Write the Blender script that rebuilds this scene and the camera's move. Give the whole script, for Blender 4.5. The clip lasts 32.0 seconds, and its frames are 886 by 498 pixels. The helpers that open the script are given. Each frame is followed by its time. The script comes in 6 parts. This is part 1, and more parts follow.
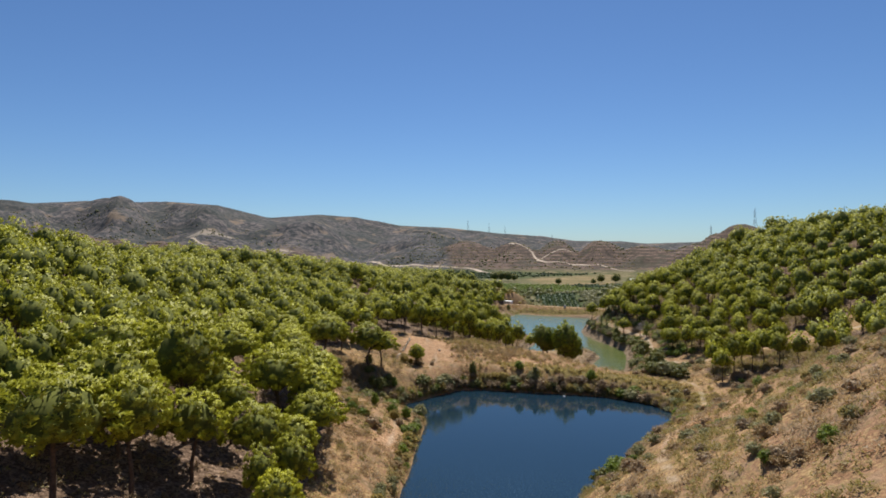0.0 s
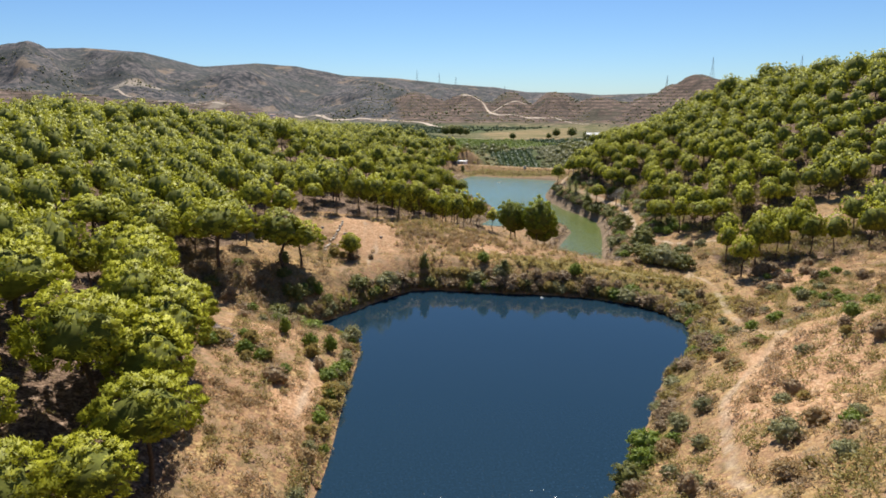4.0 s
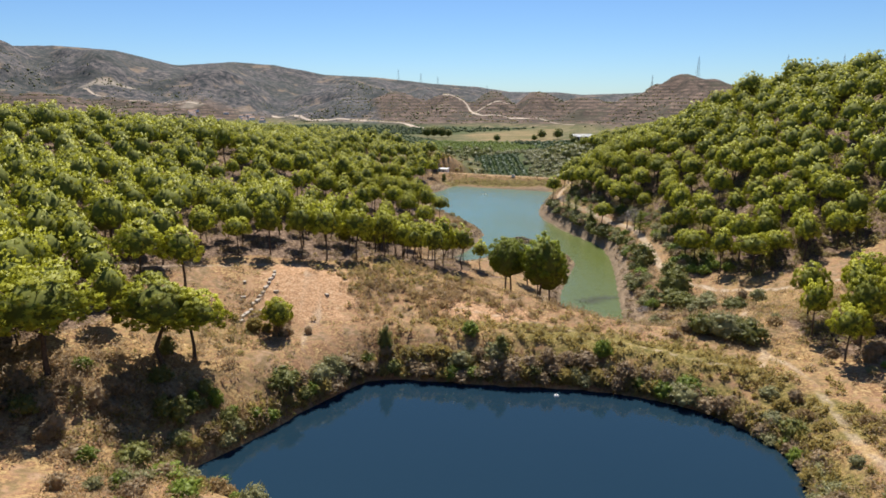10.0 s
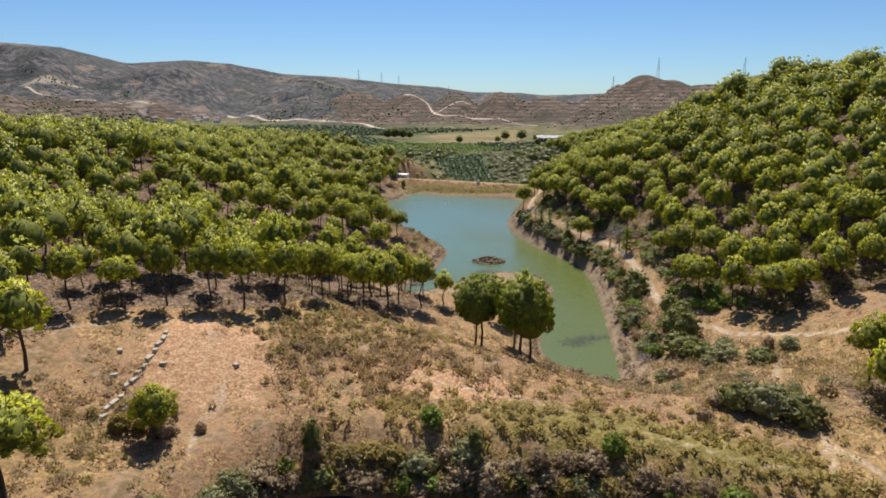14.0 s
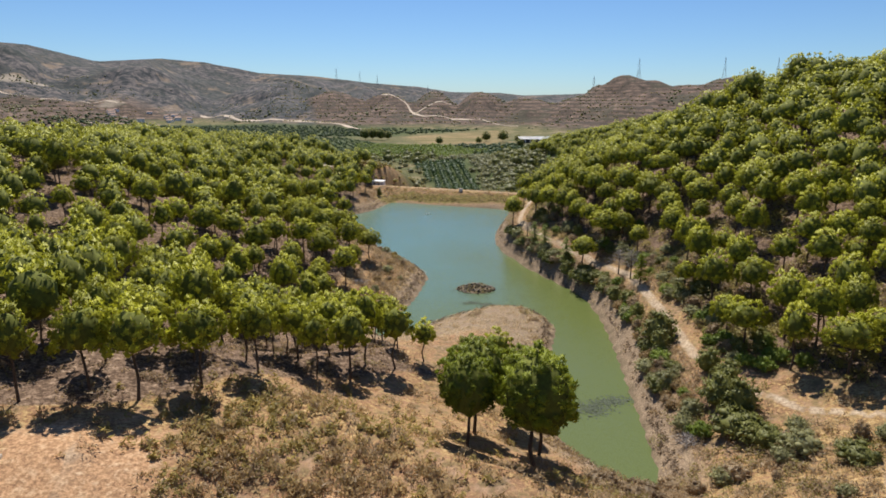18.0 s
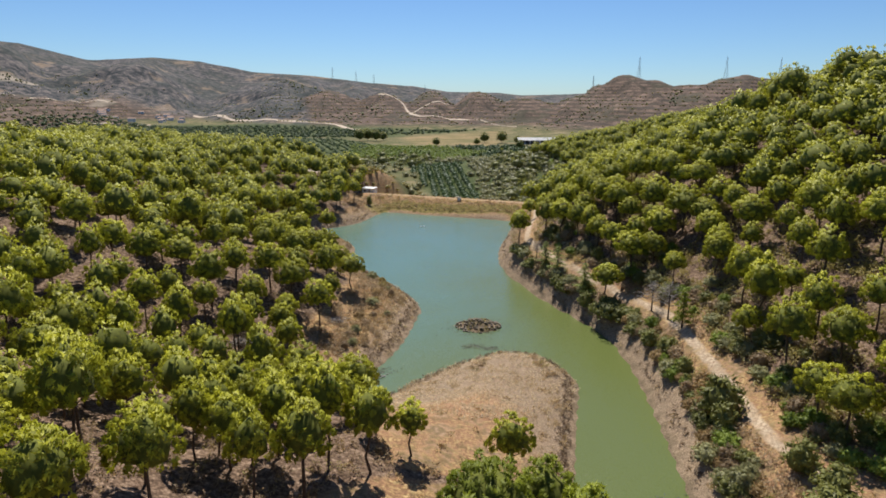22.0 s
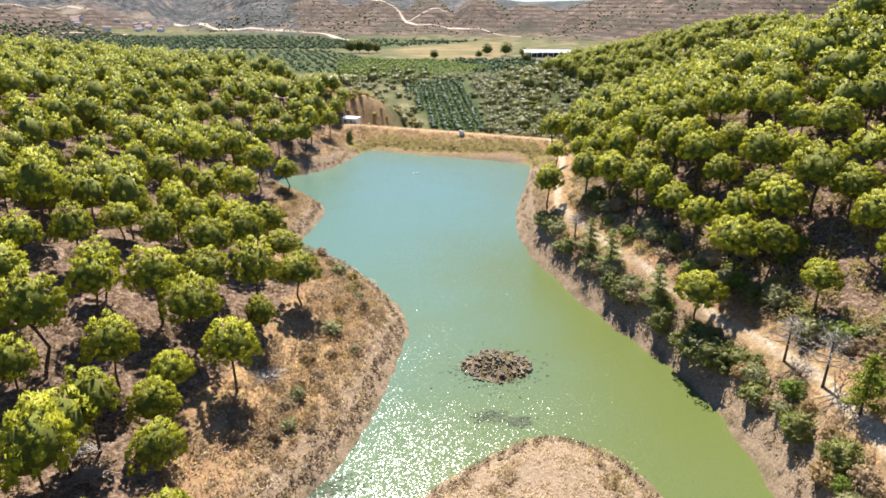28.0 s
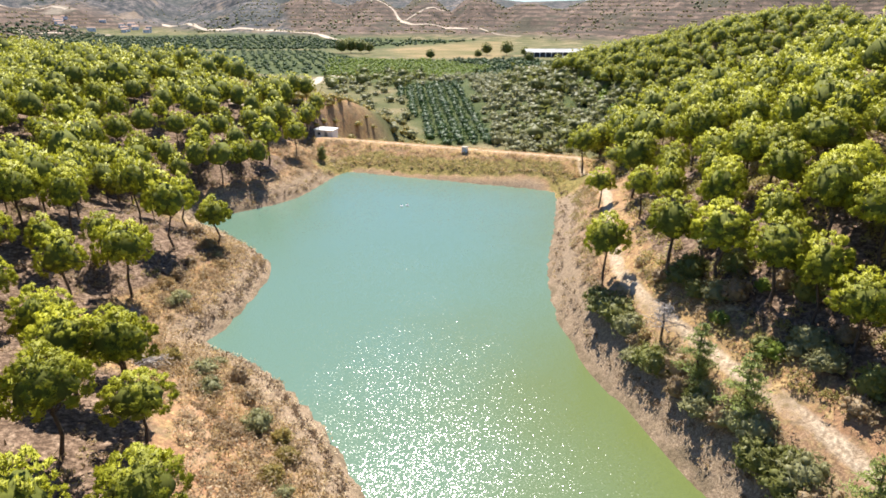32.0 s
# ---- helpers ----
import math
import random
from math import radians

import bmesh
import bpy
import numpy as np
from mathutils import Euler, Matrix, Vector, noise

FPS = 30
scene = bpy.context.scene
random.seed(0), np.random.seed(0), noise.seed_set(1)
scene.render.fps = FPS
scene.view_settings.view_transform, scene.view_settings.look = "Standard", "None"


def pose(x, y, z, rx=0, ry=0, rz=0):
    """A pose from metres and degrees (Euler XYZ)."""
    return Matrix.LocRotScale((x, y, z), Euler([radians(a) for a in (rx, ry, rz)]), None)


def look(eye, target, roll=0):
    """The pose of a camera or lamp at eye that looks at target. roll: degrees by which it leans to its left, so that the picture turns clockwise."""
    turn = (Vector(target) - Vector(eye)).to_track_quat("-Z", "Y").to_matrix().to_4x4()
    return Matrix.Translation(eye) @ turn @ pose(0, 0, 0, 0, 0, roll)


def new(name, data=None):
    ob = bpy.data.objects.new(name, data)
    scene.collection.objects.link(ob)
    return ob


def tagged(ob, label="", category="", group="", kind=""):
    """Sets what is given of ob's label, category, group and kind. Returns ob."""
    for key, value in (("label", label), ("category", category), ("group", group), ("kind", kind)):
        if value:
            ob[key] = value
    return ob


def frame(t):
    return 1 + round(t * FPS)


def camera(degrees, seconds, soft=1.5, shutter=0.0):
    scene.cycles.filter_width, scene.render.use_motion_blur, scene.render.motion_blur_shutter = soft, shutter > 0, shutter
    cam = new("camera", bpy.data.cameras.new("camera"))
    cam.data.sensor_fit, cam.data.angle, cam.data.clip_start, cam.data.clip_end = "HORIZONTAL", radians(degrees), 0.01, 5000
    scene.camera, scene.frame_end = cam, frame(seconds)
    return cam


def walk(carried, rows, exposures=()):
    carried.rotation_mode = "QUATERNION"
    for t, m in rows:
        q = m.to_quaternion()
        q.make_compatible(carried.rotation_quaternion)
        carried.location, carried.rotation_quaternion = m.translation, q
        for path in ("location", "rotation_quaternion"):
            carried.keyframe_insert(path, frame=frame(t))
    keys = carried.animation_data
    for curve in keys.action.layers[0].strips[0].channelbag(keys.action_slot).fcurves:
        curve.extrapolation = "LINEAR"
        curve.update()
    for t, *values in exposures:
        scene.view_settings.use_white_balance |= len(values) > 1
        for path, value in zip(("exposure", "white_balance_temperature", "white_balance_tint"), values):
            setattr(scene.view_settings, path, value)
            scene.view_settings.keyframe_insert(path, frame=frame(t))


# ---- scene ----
cam = camera(70.0, 32.0, 1.7)
METRES, EYE, TILT, LEAN, TURN = 240.0, 39.7, 0.0, 0.0, 0.0
ROWS = [
    (0.0, 0.0, 0.0, 0.0, -0.0, 0.0, -0.0),
    (0.5, 0.0003, 0.0175, 0.0003, -0.05, 0.01, 0.04),
    (1.0, 0.0007, 0.0378, 0.0003, -0.07, -0.44, 0.07),
    (1.5, 0.001, 0.0585, -0.0002, -0.06, -10.39, 0.06),
    (2.0, 0.0012, 0.0815, 0.0004, -0.09, -13.18, 0.1),
    (2.5, 0.0026, 0.1042, 0.0008, -3.4, -13.2, 0.14),
    (3.0, 0.0046, 0.1292, 0.0012, -3.45, -13.2, 0.14),
    (3.5, 0.0061, 0.1491, 0.0021, -3.87, -13.18, 0.12),
    (5.5, 0.0134, 0.2061, 0.0028, -5.96, -13.22, 0.1),
    (6.0, 0.0154, 0.2228, 0.0037, -5.99, -13.19, 0.1),
    (6.5, 0.0165, 0.2318, 0.0036, -5.99, -13.21, 0.09),
    (7.0, 0.018, 0.2439, 0.0039, -6.0, -13.22, 0.09),
    (7.5, 0.0201, 0.2589, 0.0045, -6.0, -13.2, 0.09),
    (8.0, 0.0215, 0.2712, 0.0043, -6.03, -13.22, 0.08),
    (8.5, 0.0232, 0.2853, 0.005, -6.05, -13.2, 0.08),
    (9.0, 0.0246, 0.2966, 0.0047, -6.07, -13.21, 0.07),
    (9.5, 0.0262, 0.3091, 0.0051, -6.06, -13.19, 0.05),
    (10.0, 0.028, 0.3218, 0.0052, -6.07, -13.22, 0.06),
    (10.5, 0.03, 0.3339, 0.0056, -7.63, -13.22, 0.02),
    (11.0, 0.0318, 0.3468, 0.0057, -9.43, -13.22, -0.01),
    (11.5, 0.0337, 0.3578, 0.0052, -9.43, -13.22, -0.04),
    (12.0, 0.036, 0.3714, 0.0057, -9.42, -13.21, -0.06),
    (12.5, 0.0382, 0.3837, 0.0055, -9.43, -13.23, -0.06),
    (13.0, 0.0406, 0.3982, 0.0061, -9.43, -13.23, -0.08),
    (13.5, 0.0428, 0.4105, 0.0054, -9.43, -13.21, -0.11),
    (14.0, 0.0448, 0.4227, 0.0053, -9.44, -13.2, -0.11),
    (14.5, 0.047, 0.4362, 0.0058, -9.41, -13.19, -0.16),
    (16.5, 0.0549, 0.4853, 0.0061, -9.34, -13.22, -0.21),
    (17.0, 0.057, 0.4984, 0.006, -9.31, -13.23, -0.22),
    (17.5, 0.059, 0.51, 0.0059, -9.27, -13.22, -0.21),
    (18.0, 0.0622, 0.5244, 0.0062, -11.27, -13.21, -0.24),
    (18.5, 0.0645, 0.5349, 0.0058, -11.72, -13.23, -0.27),
    (19.0, 0.0672, 0.5479, 0.0062, -11.7, -13.22, -0.28),
    (19.5, 0.0698, 0.5594, 0.006, -11.66, -13.23, -0.28),
    (20.0, 0.0725, 0.5721, 0.0062, -11.61, -13.22, -0.33),
    (20.5, 0.0753, 0.5851, 0.0065, -11.56, -13.23, -0.29),
    (21.0, 0.078, 0.5969, 0.0061, -11.52, -13.23, -0.29),
    (21.5, 0.0806, 0.6105, 0.0067, -11.51, -13.21, -0.3),
    (22.0, 0.0829, 0.6223, 0.0062, -11.51, -13.22, -0.32),
    (22.5, 0.0855, 0.6358, 0.0065, -11.49, -13.22, -0.36),
    (23.0, 0.0883, 0.6488, 0.0066, -11.5, -13.25, -0.3),
    (23.5, 0.0906, 0.6612, 0.0066, -11.5, -13.23, -0.33),
    (24.0, 0.0931, 0.6751, 0.0068, -11.52, -13.33, -0.36),
    (24.5, 0.0952, 0.6866, 0.0067, -11.53, -18.65, -0.38),
    (26.5, 0.1097, 0.7572, 0.0075, -11.58, -20.97, -0.37),
    (27.0, 0.1141, 0.7784, 0.0082, -11.6, -20.93, -0.35),
    (27.5, 0.1174, 0.7932, 0.0075, -11.61, -20.91, -0.37),
    (28.0, 0.1208, 0.8092, 0.0035, -11.63, -20.89, -0.37),
    (28.5, 0.1246, 0.8278, -0.0025, -11.65, -20.87, -0.36),
    (29.0, 0.1292, 0.8511, -0.0082, -11.7, -20.86, -0.34),
    (29.5, 0.1339, 0.8754, -0.0143, -11.78, -20.84, -0.3),
    (30.0, 0.1396, 0.9028, -0.0147, -11.84, -20.83, -0.2),
    (30.5, 0.145, 0.9291, -0.014, -11.89, -20.8, -0.16),
    (31.0, 0.1496, 0.95, -0.0142, -11.91, -20.78, -0.19),
    (31.5, 0.1527, 0.9656, -0.0143, -11.92, -20.79, -0.21),
    (32.0, 0.1558, 0.9829, -0.0144, -11.93, -20.77, -0.24),
]
walk(cam, [(t, pose(0, 0, EYE, TILT, LEAN, TURN) @ pose(METRES * x, METRES * y, METRES * z, 90 + pitch, roll, yaw)) for t, x, y, z, yaw, pitch, roll in ROWS],
     [(0.0, -0.28), (1.0, -0.3), (1.9, 0.03), (10.0, 0.06), (13.0, -0.06), (16.0, -0.1), (24.0, -0.1), (24.6, 0.26), (26.5, 0.7), (32.0, 0.7)])

# ---- sky and sun ----
SUN_AZ, SUN_EL = 7.0, 55.0  # degrees to the right of +y, above the horizon
world = bpy.data.worlds.new("sky")
scene.world = world
world.use_nodes = True
wn = world.node_tree
sky = wn.nodes.new("ShaderNodeTexSky")
sky.sky_type = "NISHITA"
sky.sun_disc = False
sky.sun_elevation = radians(SUN_EL)
sky.sun_rotation = radians(SUN_AZ)
sky.air_density, sky.dust_density, sky.ozone_density = 0.9, 0.12, 2.2
tint = wn.nodes.new("ShaderNodeMix")  # clear dry air: bluer than the model's horizon
tint.data_type, tint.blend_type = "RGBA", "MULTIPLY"
tint.inputs[0].default_value = 1.0
tint.inputs[7].default_value = (0.71, 0.945, 1.24, 1)
wn.links.new(sky.outputs[0], tint.inputs[6])
wn.links.new(tint.outputs[2], wn.nodes["Background"].inputs[0])
wn.nodes["Background"].inputs[1].default_value = 0.087
sun = new("sun", bpy.data.lights.new("sun", "SUN"))
sun.data.energy = 6.9
sun.data.angle = radians(0.53)
sun.data.color = (1.0, 0.95, 0.87)
sun_way = Vector((math.sin(radians(SUN_AZ)) * math.cos(radians(SUN_EL)), math.cos(radians(SUN_AZ)) * math.cos(radians(SUN_EL)), math.sin(radians(SUN_EL))))
sun.matrix_world = look(sun_way * 300, (0, 0, 0))

# ---- the lie of the land ----
rng = np.random.default_rng(7)
LATTICE = rng.random((256, 256))


def value_noise(x, y):
    xi, yi = np.floor(x).astype(int), np.floor(y).astype(int)
    fx, fy = x - xi, y - yi
    fx, fy = fx * fx * (3 - 2 * fx), fy * fy * (3 - 2 * fy)
    a, b = LATTICE[xi % 256, yi % 256], LATTICE[(xi + 1) % 256, yi % 256]
    c, d = LATTICE[xi % 256, (yi + 1) % 256], LATTICE[(xi + 1) % 256, (yi + 1) % 256]
    return (a + (b - a) * fx) * (1 - fy) + (c + (d - c) * fx) * fy - 0.5


def fractal(x, y, octaves=4):
    out, amp = 0.0, 1.0
    for i in range(octaves):
        out, amp, x, y = out + amp * value_noise(x, y), amp * 0.5, x * 2.03 + 17.3, y * 2.03 + 5.1
    return out


def smooth(a, b, v):
    k = np.clip((v - a) / (b - a), 0, 1)
    return k * k * (3 - 2 * k)


def rounded(points, steps=5):
    """A closed Catmull-Rom line through the corners of a shore."""
    p, out = np.array(points, float), []
    for i in range(len(p)):
        a, b, c, d = p[i - 1], p[i], p[(i + 1) % len(p)], p[(i + 2) % len(p)]
        for t in np.arange(steps) / steps:
            out.append(0.5 * (2 * b + (c - a) * t + (2 * a - 5 * b + 4 * c - d) * t * t + (3 * b - a - 3 * c + d) * t**3))
    return np.array(out)


def line_distance(x, y, pts, closed=False):
    """Distance to a line of points, and how far along it the nearest place is."""
    best, along = np.full(x.shape, 1e9), np.zeros(x.shape)
    p = np.array(pts, float)
    q = np.roll(p, -1, 0) if closed else p[1:]
    run = 0.0
    for (ax, ay), (bx, by) in zip(p[: len(q)], q):
        dx, dy = bx - ax, by - ay
        n = math.hypot(dx, dy) + 1e-9
        k = np.clip(((x - ax) * dx + (y - ay) * dy) / n**2, 0, 1)
        d = np.hypot(x - ax - k * dx, y - ay - k * dy)
        near = d < best
        best, along = np.where(near, d, best), np.where(near, run + k * n, along)
        run += n
    return best, along


def inside(x, y, pts):
    res = np.zeros(x.shape, bool)
    for (ax, ay), (bx, by) in zip(pts, np.roll(pts, -1, 0)):
        res ^= ((ay > y) != (by > y)) & (x < (bx - ax) * (y - ay) / (by - ay + 1e-12) + ax)
    return res


def shore_distance(x, y, pts):
    """Distance to a shore: outside positive, over the water negative."""
    d, _ = line_distance(x, y, pts, True)
    return np.where(inside(x, y, pts), -d, d)


POND_LEVEL, LAKE_LEVEL, VALLEY = 5.4, 0.0, -9.0
POND = rounded([(-7, 45), (-8, 69), (-6, 89), (-5, 105), (-4, 119), (-4, 128), (-10, 132), (-13, 135), (-9, 139), (-3, 146), (5, 154), (13, 153.5),
                (22, 151), (31, 149), (39, 145.5), (45, 140), (48, 132), (46, 125), (41, 117), (36, 112), (30, 102), (22, 90), (13, 77), (5, 60), (2, 45)])
LAKE = rounded([(50, 181), (54, 190), (59, 205), (64, 220), (69, 238), (70, 252), (67, 270), (65.5, 290), (67, 304), (72, 320), (80, 338), (88, 362),
                (75, 370), (60, 378), (46, 385), (33, 363), (17, 352), (23, 342), (29, 331), (30, 323), (26, 309), (24, 304), (30, 298), (36, 287),
                (40, 272), (38, 264), (34, 253), (30, 245), (24, 236), (27, 231), (36, 237.5), (44, 242), (50, 243.5), (55, 239.5), (57, 232), (54, 224),
                (49, 213), (45, 203), (43, 194), (45, 187)])
ISLET = (49.0, 258.0)
AXIS = [(0, -200), (2, 40), (15, 110), (30, 150), (52, 190), (58, 230), (52, 265), (50, 300), (55, 340), (68, 378), (90, 440), (140, 560), (400, 1200)]
CREST = ((41.0, 404.0), (97.0, 369.0))
TRACK = [(160, 176), (122, 171), (100, 169), (85, 171), (75, 176), (69, 183), (67, 191), (67.5, 203), (70.5, 214), (74, 229), (76.4, 240), (76, 250), (74.6, 260), (73.4, 270), (72.3, 281), (71.8, 292), (73, 301), (79, 316), (86, 331), (93, 350), (97, 369), (41, 404), (20, 418)]
TRAILS = [[(-9, 100), (-8, 109), (-9, 121)], [(-2, 150), (-3, 156), (-4, 165), (-4, 173), (-6, 178), (-16, 176), (-28, 170), (-50, 168)],
          [(-1, 160), (-2.2, 166), (-2.6, 174)], [(18, 168), (27, 163), (34, 159), (41, 152.5), (48, 147), (54, 146), (58, 152), (60, 162), (68, 172)],
          [(22, 60), (27, 80), (33, 93), (40, 99), (46, 105), (54, 108), (75, 108)], [(46, 105), (50, 116), (53, 128), (57, 140), (58, 152)]]
RIDGE_AZ = [-90, -60, -35, -31, -28, -25, -21, -16.6, -12, -8.5, -4.5, 0, 5, 9, 12, 16, 18, 22, 24.5, 26.5, 28.6, 32, 35.5, 38, 41, 60, 90]
RIDGE_EL = [3.0, 3.3, 3.6, 3.95, 3.95, 4.1, 3.9, 2.85, 3.2, 2.95, 2.25, 2.0, 1.45, 1.2, 0.75, 0.7, 0.5, 0.6, 0.7, 0.6, 0.6, 0.6, 0.7, 0.8, 0.9, 1.5, 2.5]


def bump(x, y, cx, cy, rx, ry, turn=0.0):
    c, s = math.cos(radians(turn)), math.sin(radians(turn))
    u, v = ((x - cx) * c + (y - cy) * s) / rx, ((y - cy) * c - (x - cx) * s) / ry
    return np.exp(-(u * u + v * v))


def smooth_min(a, b, w):
    h = np.clip(0.5 + 0.5 * (b - a) / w, 0, 1)
    return b * (1 - h) + a * h - w * h * (1 - h)


# hills before the far range: degrees right of +y, distance, degrees over the eye, breadth in degrees, depth in metres
FOOTHILLS = [(-34, 1150, 1.3, 5, 240), (-27, 1200, 0.7, 5, 220), (-20, 1300, 0.0, 4, 170), (-3, 1620, 0.35, 3.6, 210), (1.5, 1560, 0.85, 3.4, 230), (6, 1500, 0.6, 3.0, 210), (10.2, 1560, 0.85, 2.8, 220),
             (14.6, 1480, 0.8, 2.6, 210), (18.3, 1420, 0.35, 2.6, 180), (22, 1350, 0.4, 3.0, 200), (24.2, 1500, 1.35, 2.4, 260), (26.6, 1480, 2.2, 2.8, 300), (29.0, 1440, 1.7, 2.6, 260), (31.5, 1420, 1.4, 2.8, 260), (33.6, 1440, 1.7, 2.6, 280), (35.6, 1480, 2.1, 3.0, 300), (38.6, 1500, 1.95, 3.2, 300), (42, 1520, 2.35, 4.5, 330),
             (52, 1500, 2.4, 6, 330)]


def mountains(x, y):
    az, r = np.degrees(np.arctan2(x - 20, y - 120)), np.hypot(x - 20, y - 120)
    el = np.interp(az, RIDGE_AZ, RIDGE_EL)
    reach = 2500.0
    top = np.tan(np.radians(el)) * reach + 40
    k = np.clip((r - 1450) / (reach - 1450), 0, 1.25)
    rise = np.where(k < 1, k**0.9, 1 - 0.9 * (k - 1))
    folds = fractal(x / 300 + 3, y / 420, 5)
    across = np.radians(az) * 2000 + 110 * fractal(x / 260 + 1, y / 260, 3)
    spurs = 1 - 2 * np.abs(fractal(across / 300 + 40, r / 1100 + 9, 2))
    small = 1 - 2 * np.abs(fractal(across / 85 + 31, r / 260 + 8, 3))
    shape = rise + (0.3 * folds + 0.42 * (spurs - 0.66) + 0.1 * (small - 0.7)) * np.sin(np.pi * np.clip(k, 0, 1)) ** 0.8
    total = ((top - VALLEY) * np.clip(shape, 0, 1.01) * smooth(0, 0.2, k)) ** 5
    warp = 1.6 * fractal(x / 190 + 7, y / 190 + 2, 3)
    ribs = 0.66 + 0.5 * (1 - 2.2 * np.abs(fractal(x / 120 + 21, y / 170 + 4, 4)))
    for a, r0, e, w, d in FOOTHILLS:
        g = np.exp(-(((az + warp - a) / w) ** 2) - ((r + 60 * warp - r0) / d) ** 2)
        total = total + ((math.tan(radians(e)) * r0 + 40 - VALLEY) * g * (ribs + (1 - ribs) * g**2)) ** 5
    return total**0.2


def land(x, y):
    """Height of the ground, with the masks that its material uses."""
    x, y = np.asarray(x, float), np.asarray(y, float)
    dp, dl = shore_distance(x, y, POND), shore_distance(x, y, LAKE)
    axis_d, axis_s = line_distance(x, y, AXIS)
    ax_x = np.interp(y, [p[1] for p in AXIS], [p[0] for p in AXIS])
    right = smooth(-12, 12, x - ax_x)
    s = np.maximum(np.minimum(dp, dl), 0)
    wp, wl = 1 / (np.maximum(dp, 0) + 1.5) ** 2, 1 / (np.maximum(dl, 0) + 1.5) ** 2
    level = (POND_LEVEL * wp + LAKE_LEVEL * wl) / (wp + wl)
    kr = np.interp(y, [40, 95, 122, 150, 185, 210, 235, 330, 400], [0.68, 0.6, 0.3, 0.2, 0.28, 0.4, 0.5, 0.48, 0.38])
    kl = np.interp(y, [60, 85, 110, 143, 175, 215, 235, 250, 300, 350, 400], [0.36, 0.36, 0.36, 0.4, 0.33, 0.22, 0.21, 0.25, 0.33, 0.4, 0.3])
    rough = fractal(x / 21, y / 21, 5)
    bank = np.interp(y, [60, 95, 130, 200, 300], [2.4, 2.2, 1.1, 1.2, 1.3]) * (1 - np.exp(-s / 1.8))
    bank_r = np.interp(y, [60, 95, 130, 190, 230, 300, 330, 365], [2.4, 2.2, 1.1, 1.6, 3.7, 4.2, 3.2, 1.3]) * (1 - np.exp(-s / 3.0))
    slope_r = smooth_min(kr * s, np.interp(y, [210, 300, 330, 360, 400], [43, 40, 28, 19, 13]), 9)
    slope_l = smooth_min(kl * s, np.interp(y, [150, 250, 300, 350, 400], [31, 28, 24.5, 20, 15]) + 0.015 * s, 9)
    h = level + (bank + slope_l) * (1 - right) + (bank_r + slope_r) * right
    h += rough * (1.1 + 1.6 * right * smooth(135, 110, y)) * np.clip(s / 14, 0, 1) + fractal(x / 5 + 9, y / 5, 3) * 0.28 * np.clip(s / 4, 0, 1)
    gully = 1 - 2.4 * np.abs(fractal(x / 13 + 3, y / 17 + 8, 4))
    h += right * smooth(140, 118, y) * np.clip(s / 6, 0, 1) * (0.9 * gully + 0.5 * fractal(x / 3.4, y / 3.4, 3))
    # the bank between pond and lake, the spit and its trees
    h += 1.7 * np.exp(-(((dp - 5.5) / 4.0) ** 2)) * smooth(140, 150, y) * (dp > 0)
    h += 3.4 * bump(x, y, -24, 143, 12, 12) - 1.6 * bump(x, y, 12, 200, 14, 16) + 1.2 * bump(x, y, -6, 174, 14, 10)
    spit = bump(x, y, 42, 232, 14, 9, 25)
    h = h * (1 - 0.55 * spit) + 0.6 * spit * (dl > 0)
    # beds of the waters, and the islet
    bed = np.where(dp < 0, POND_LEVEL + np.maximum(dp * 0.5, -4), np.where(dl < 0, np.maximum(dl * 0.22, -3.0), h))
    h = np.where((dp < 0) | (dl < 0), bed, h)
    isle = np.hypot((x - ISLET[0]) / 1.15, y - ISLET[1]) + 1.6 * fractal(x / 2.4, y / 2.4, 3)
    h = np.maximum(h, 1.5 * (1 - isle / 3.4) + 0.25 * fractal(x / 0.9, y / 0.9, 2))
    # down into the valley past the dam
    nx, ny = 0.53, 0.848
    v = (x - CREST[0][0]) * nx + (y - CREST[0][1]) * ny
    fall = smooth(4, 95, v)
    floor_h = VALLEY + 1.5 * fractal(x / 120, y / 120, 3) + 10 * smooth(330, -250, x) * smooth(1100, 700, y) * 0.4
    h = h * (1 - fall) + floor_h * fall
    cd, _ = line_distance(x, y, CREST)
    dam = 4.6 - np.maximum(cd - 2.2, 0) * np.where(v < 0, 0.38, 0.5)
    gap = smooth(44, 35, np.abs((x - 69) * 0.848 - (y - 386.5) * 0.53))
    on_dam = gap * smooth(-13, -9, v)
    h = np.where(dl < 0, np.maximum(h, np.where((v > -14) & (gap > 0.5), dam, -9)), h * (1 - on_dam) + np.maximum(dam, floor_h) * on_dam)
    # the wooded spur behind, and the hills far off
    h += 40 * bump(x, y, 300, 520, 130, 75, -20) * fall
    h += 14 * bump(x, y, -160, 640, 130, 60, 10) * fall
    h += mountains(x, y) * smooth(600, 900, y)
    back = smooth(20, -120, y)
    h = h * (1 - back) + (24 + 18 * fractal(x / 90, y / 90, 4)) * back
    # the track is cut level across the slope
    td, _ = line_distance(x, y, TRACK)
    trail = np.full(x.shape, 1e9)
    for t in TRAILS:
        trail = np.minimum(trail, line_distance(x, y, t)[0])
    return h, dict(pond=dp, lake=dl, shore=s, right=right, track=td, trail=trail, valley=fall, v=v, ax=ax_x)


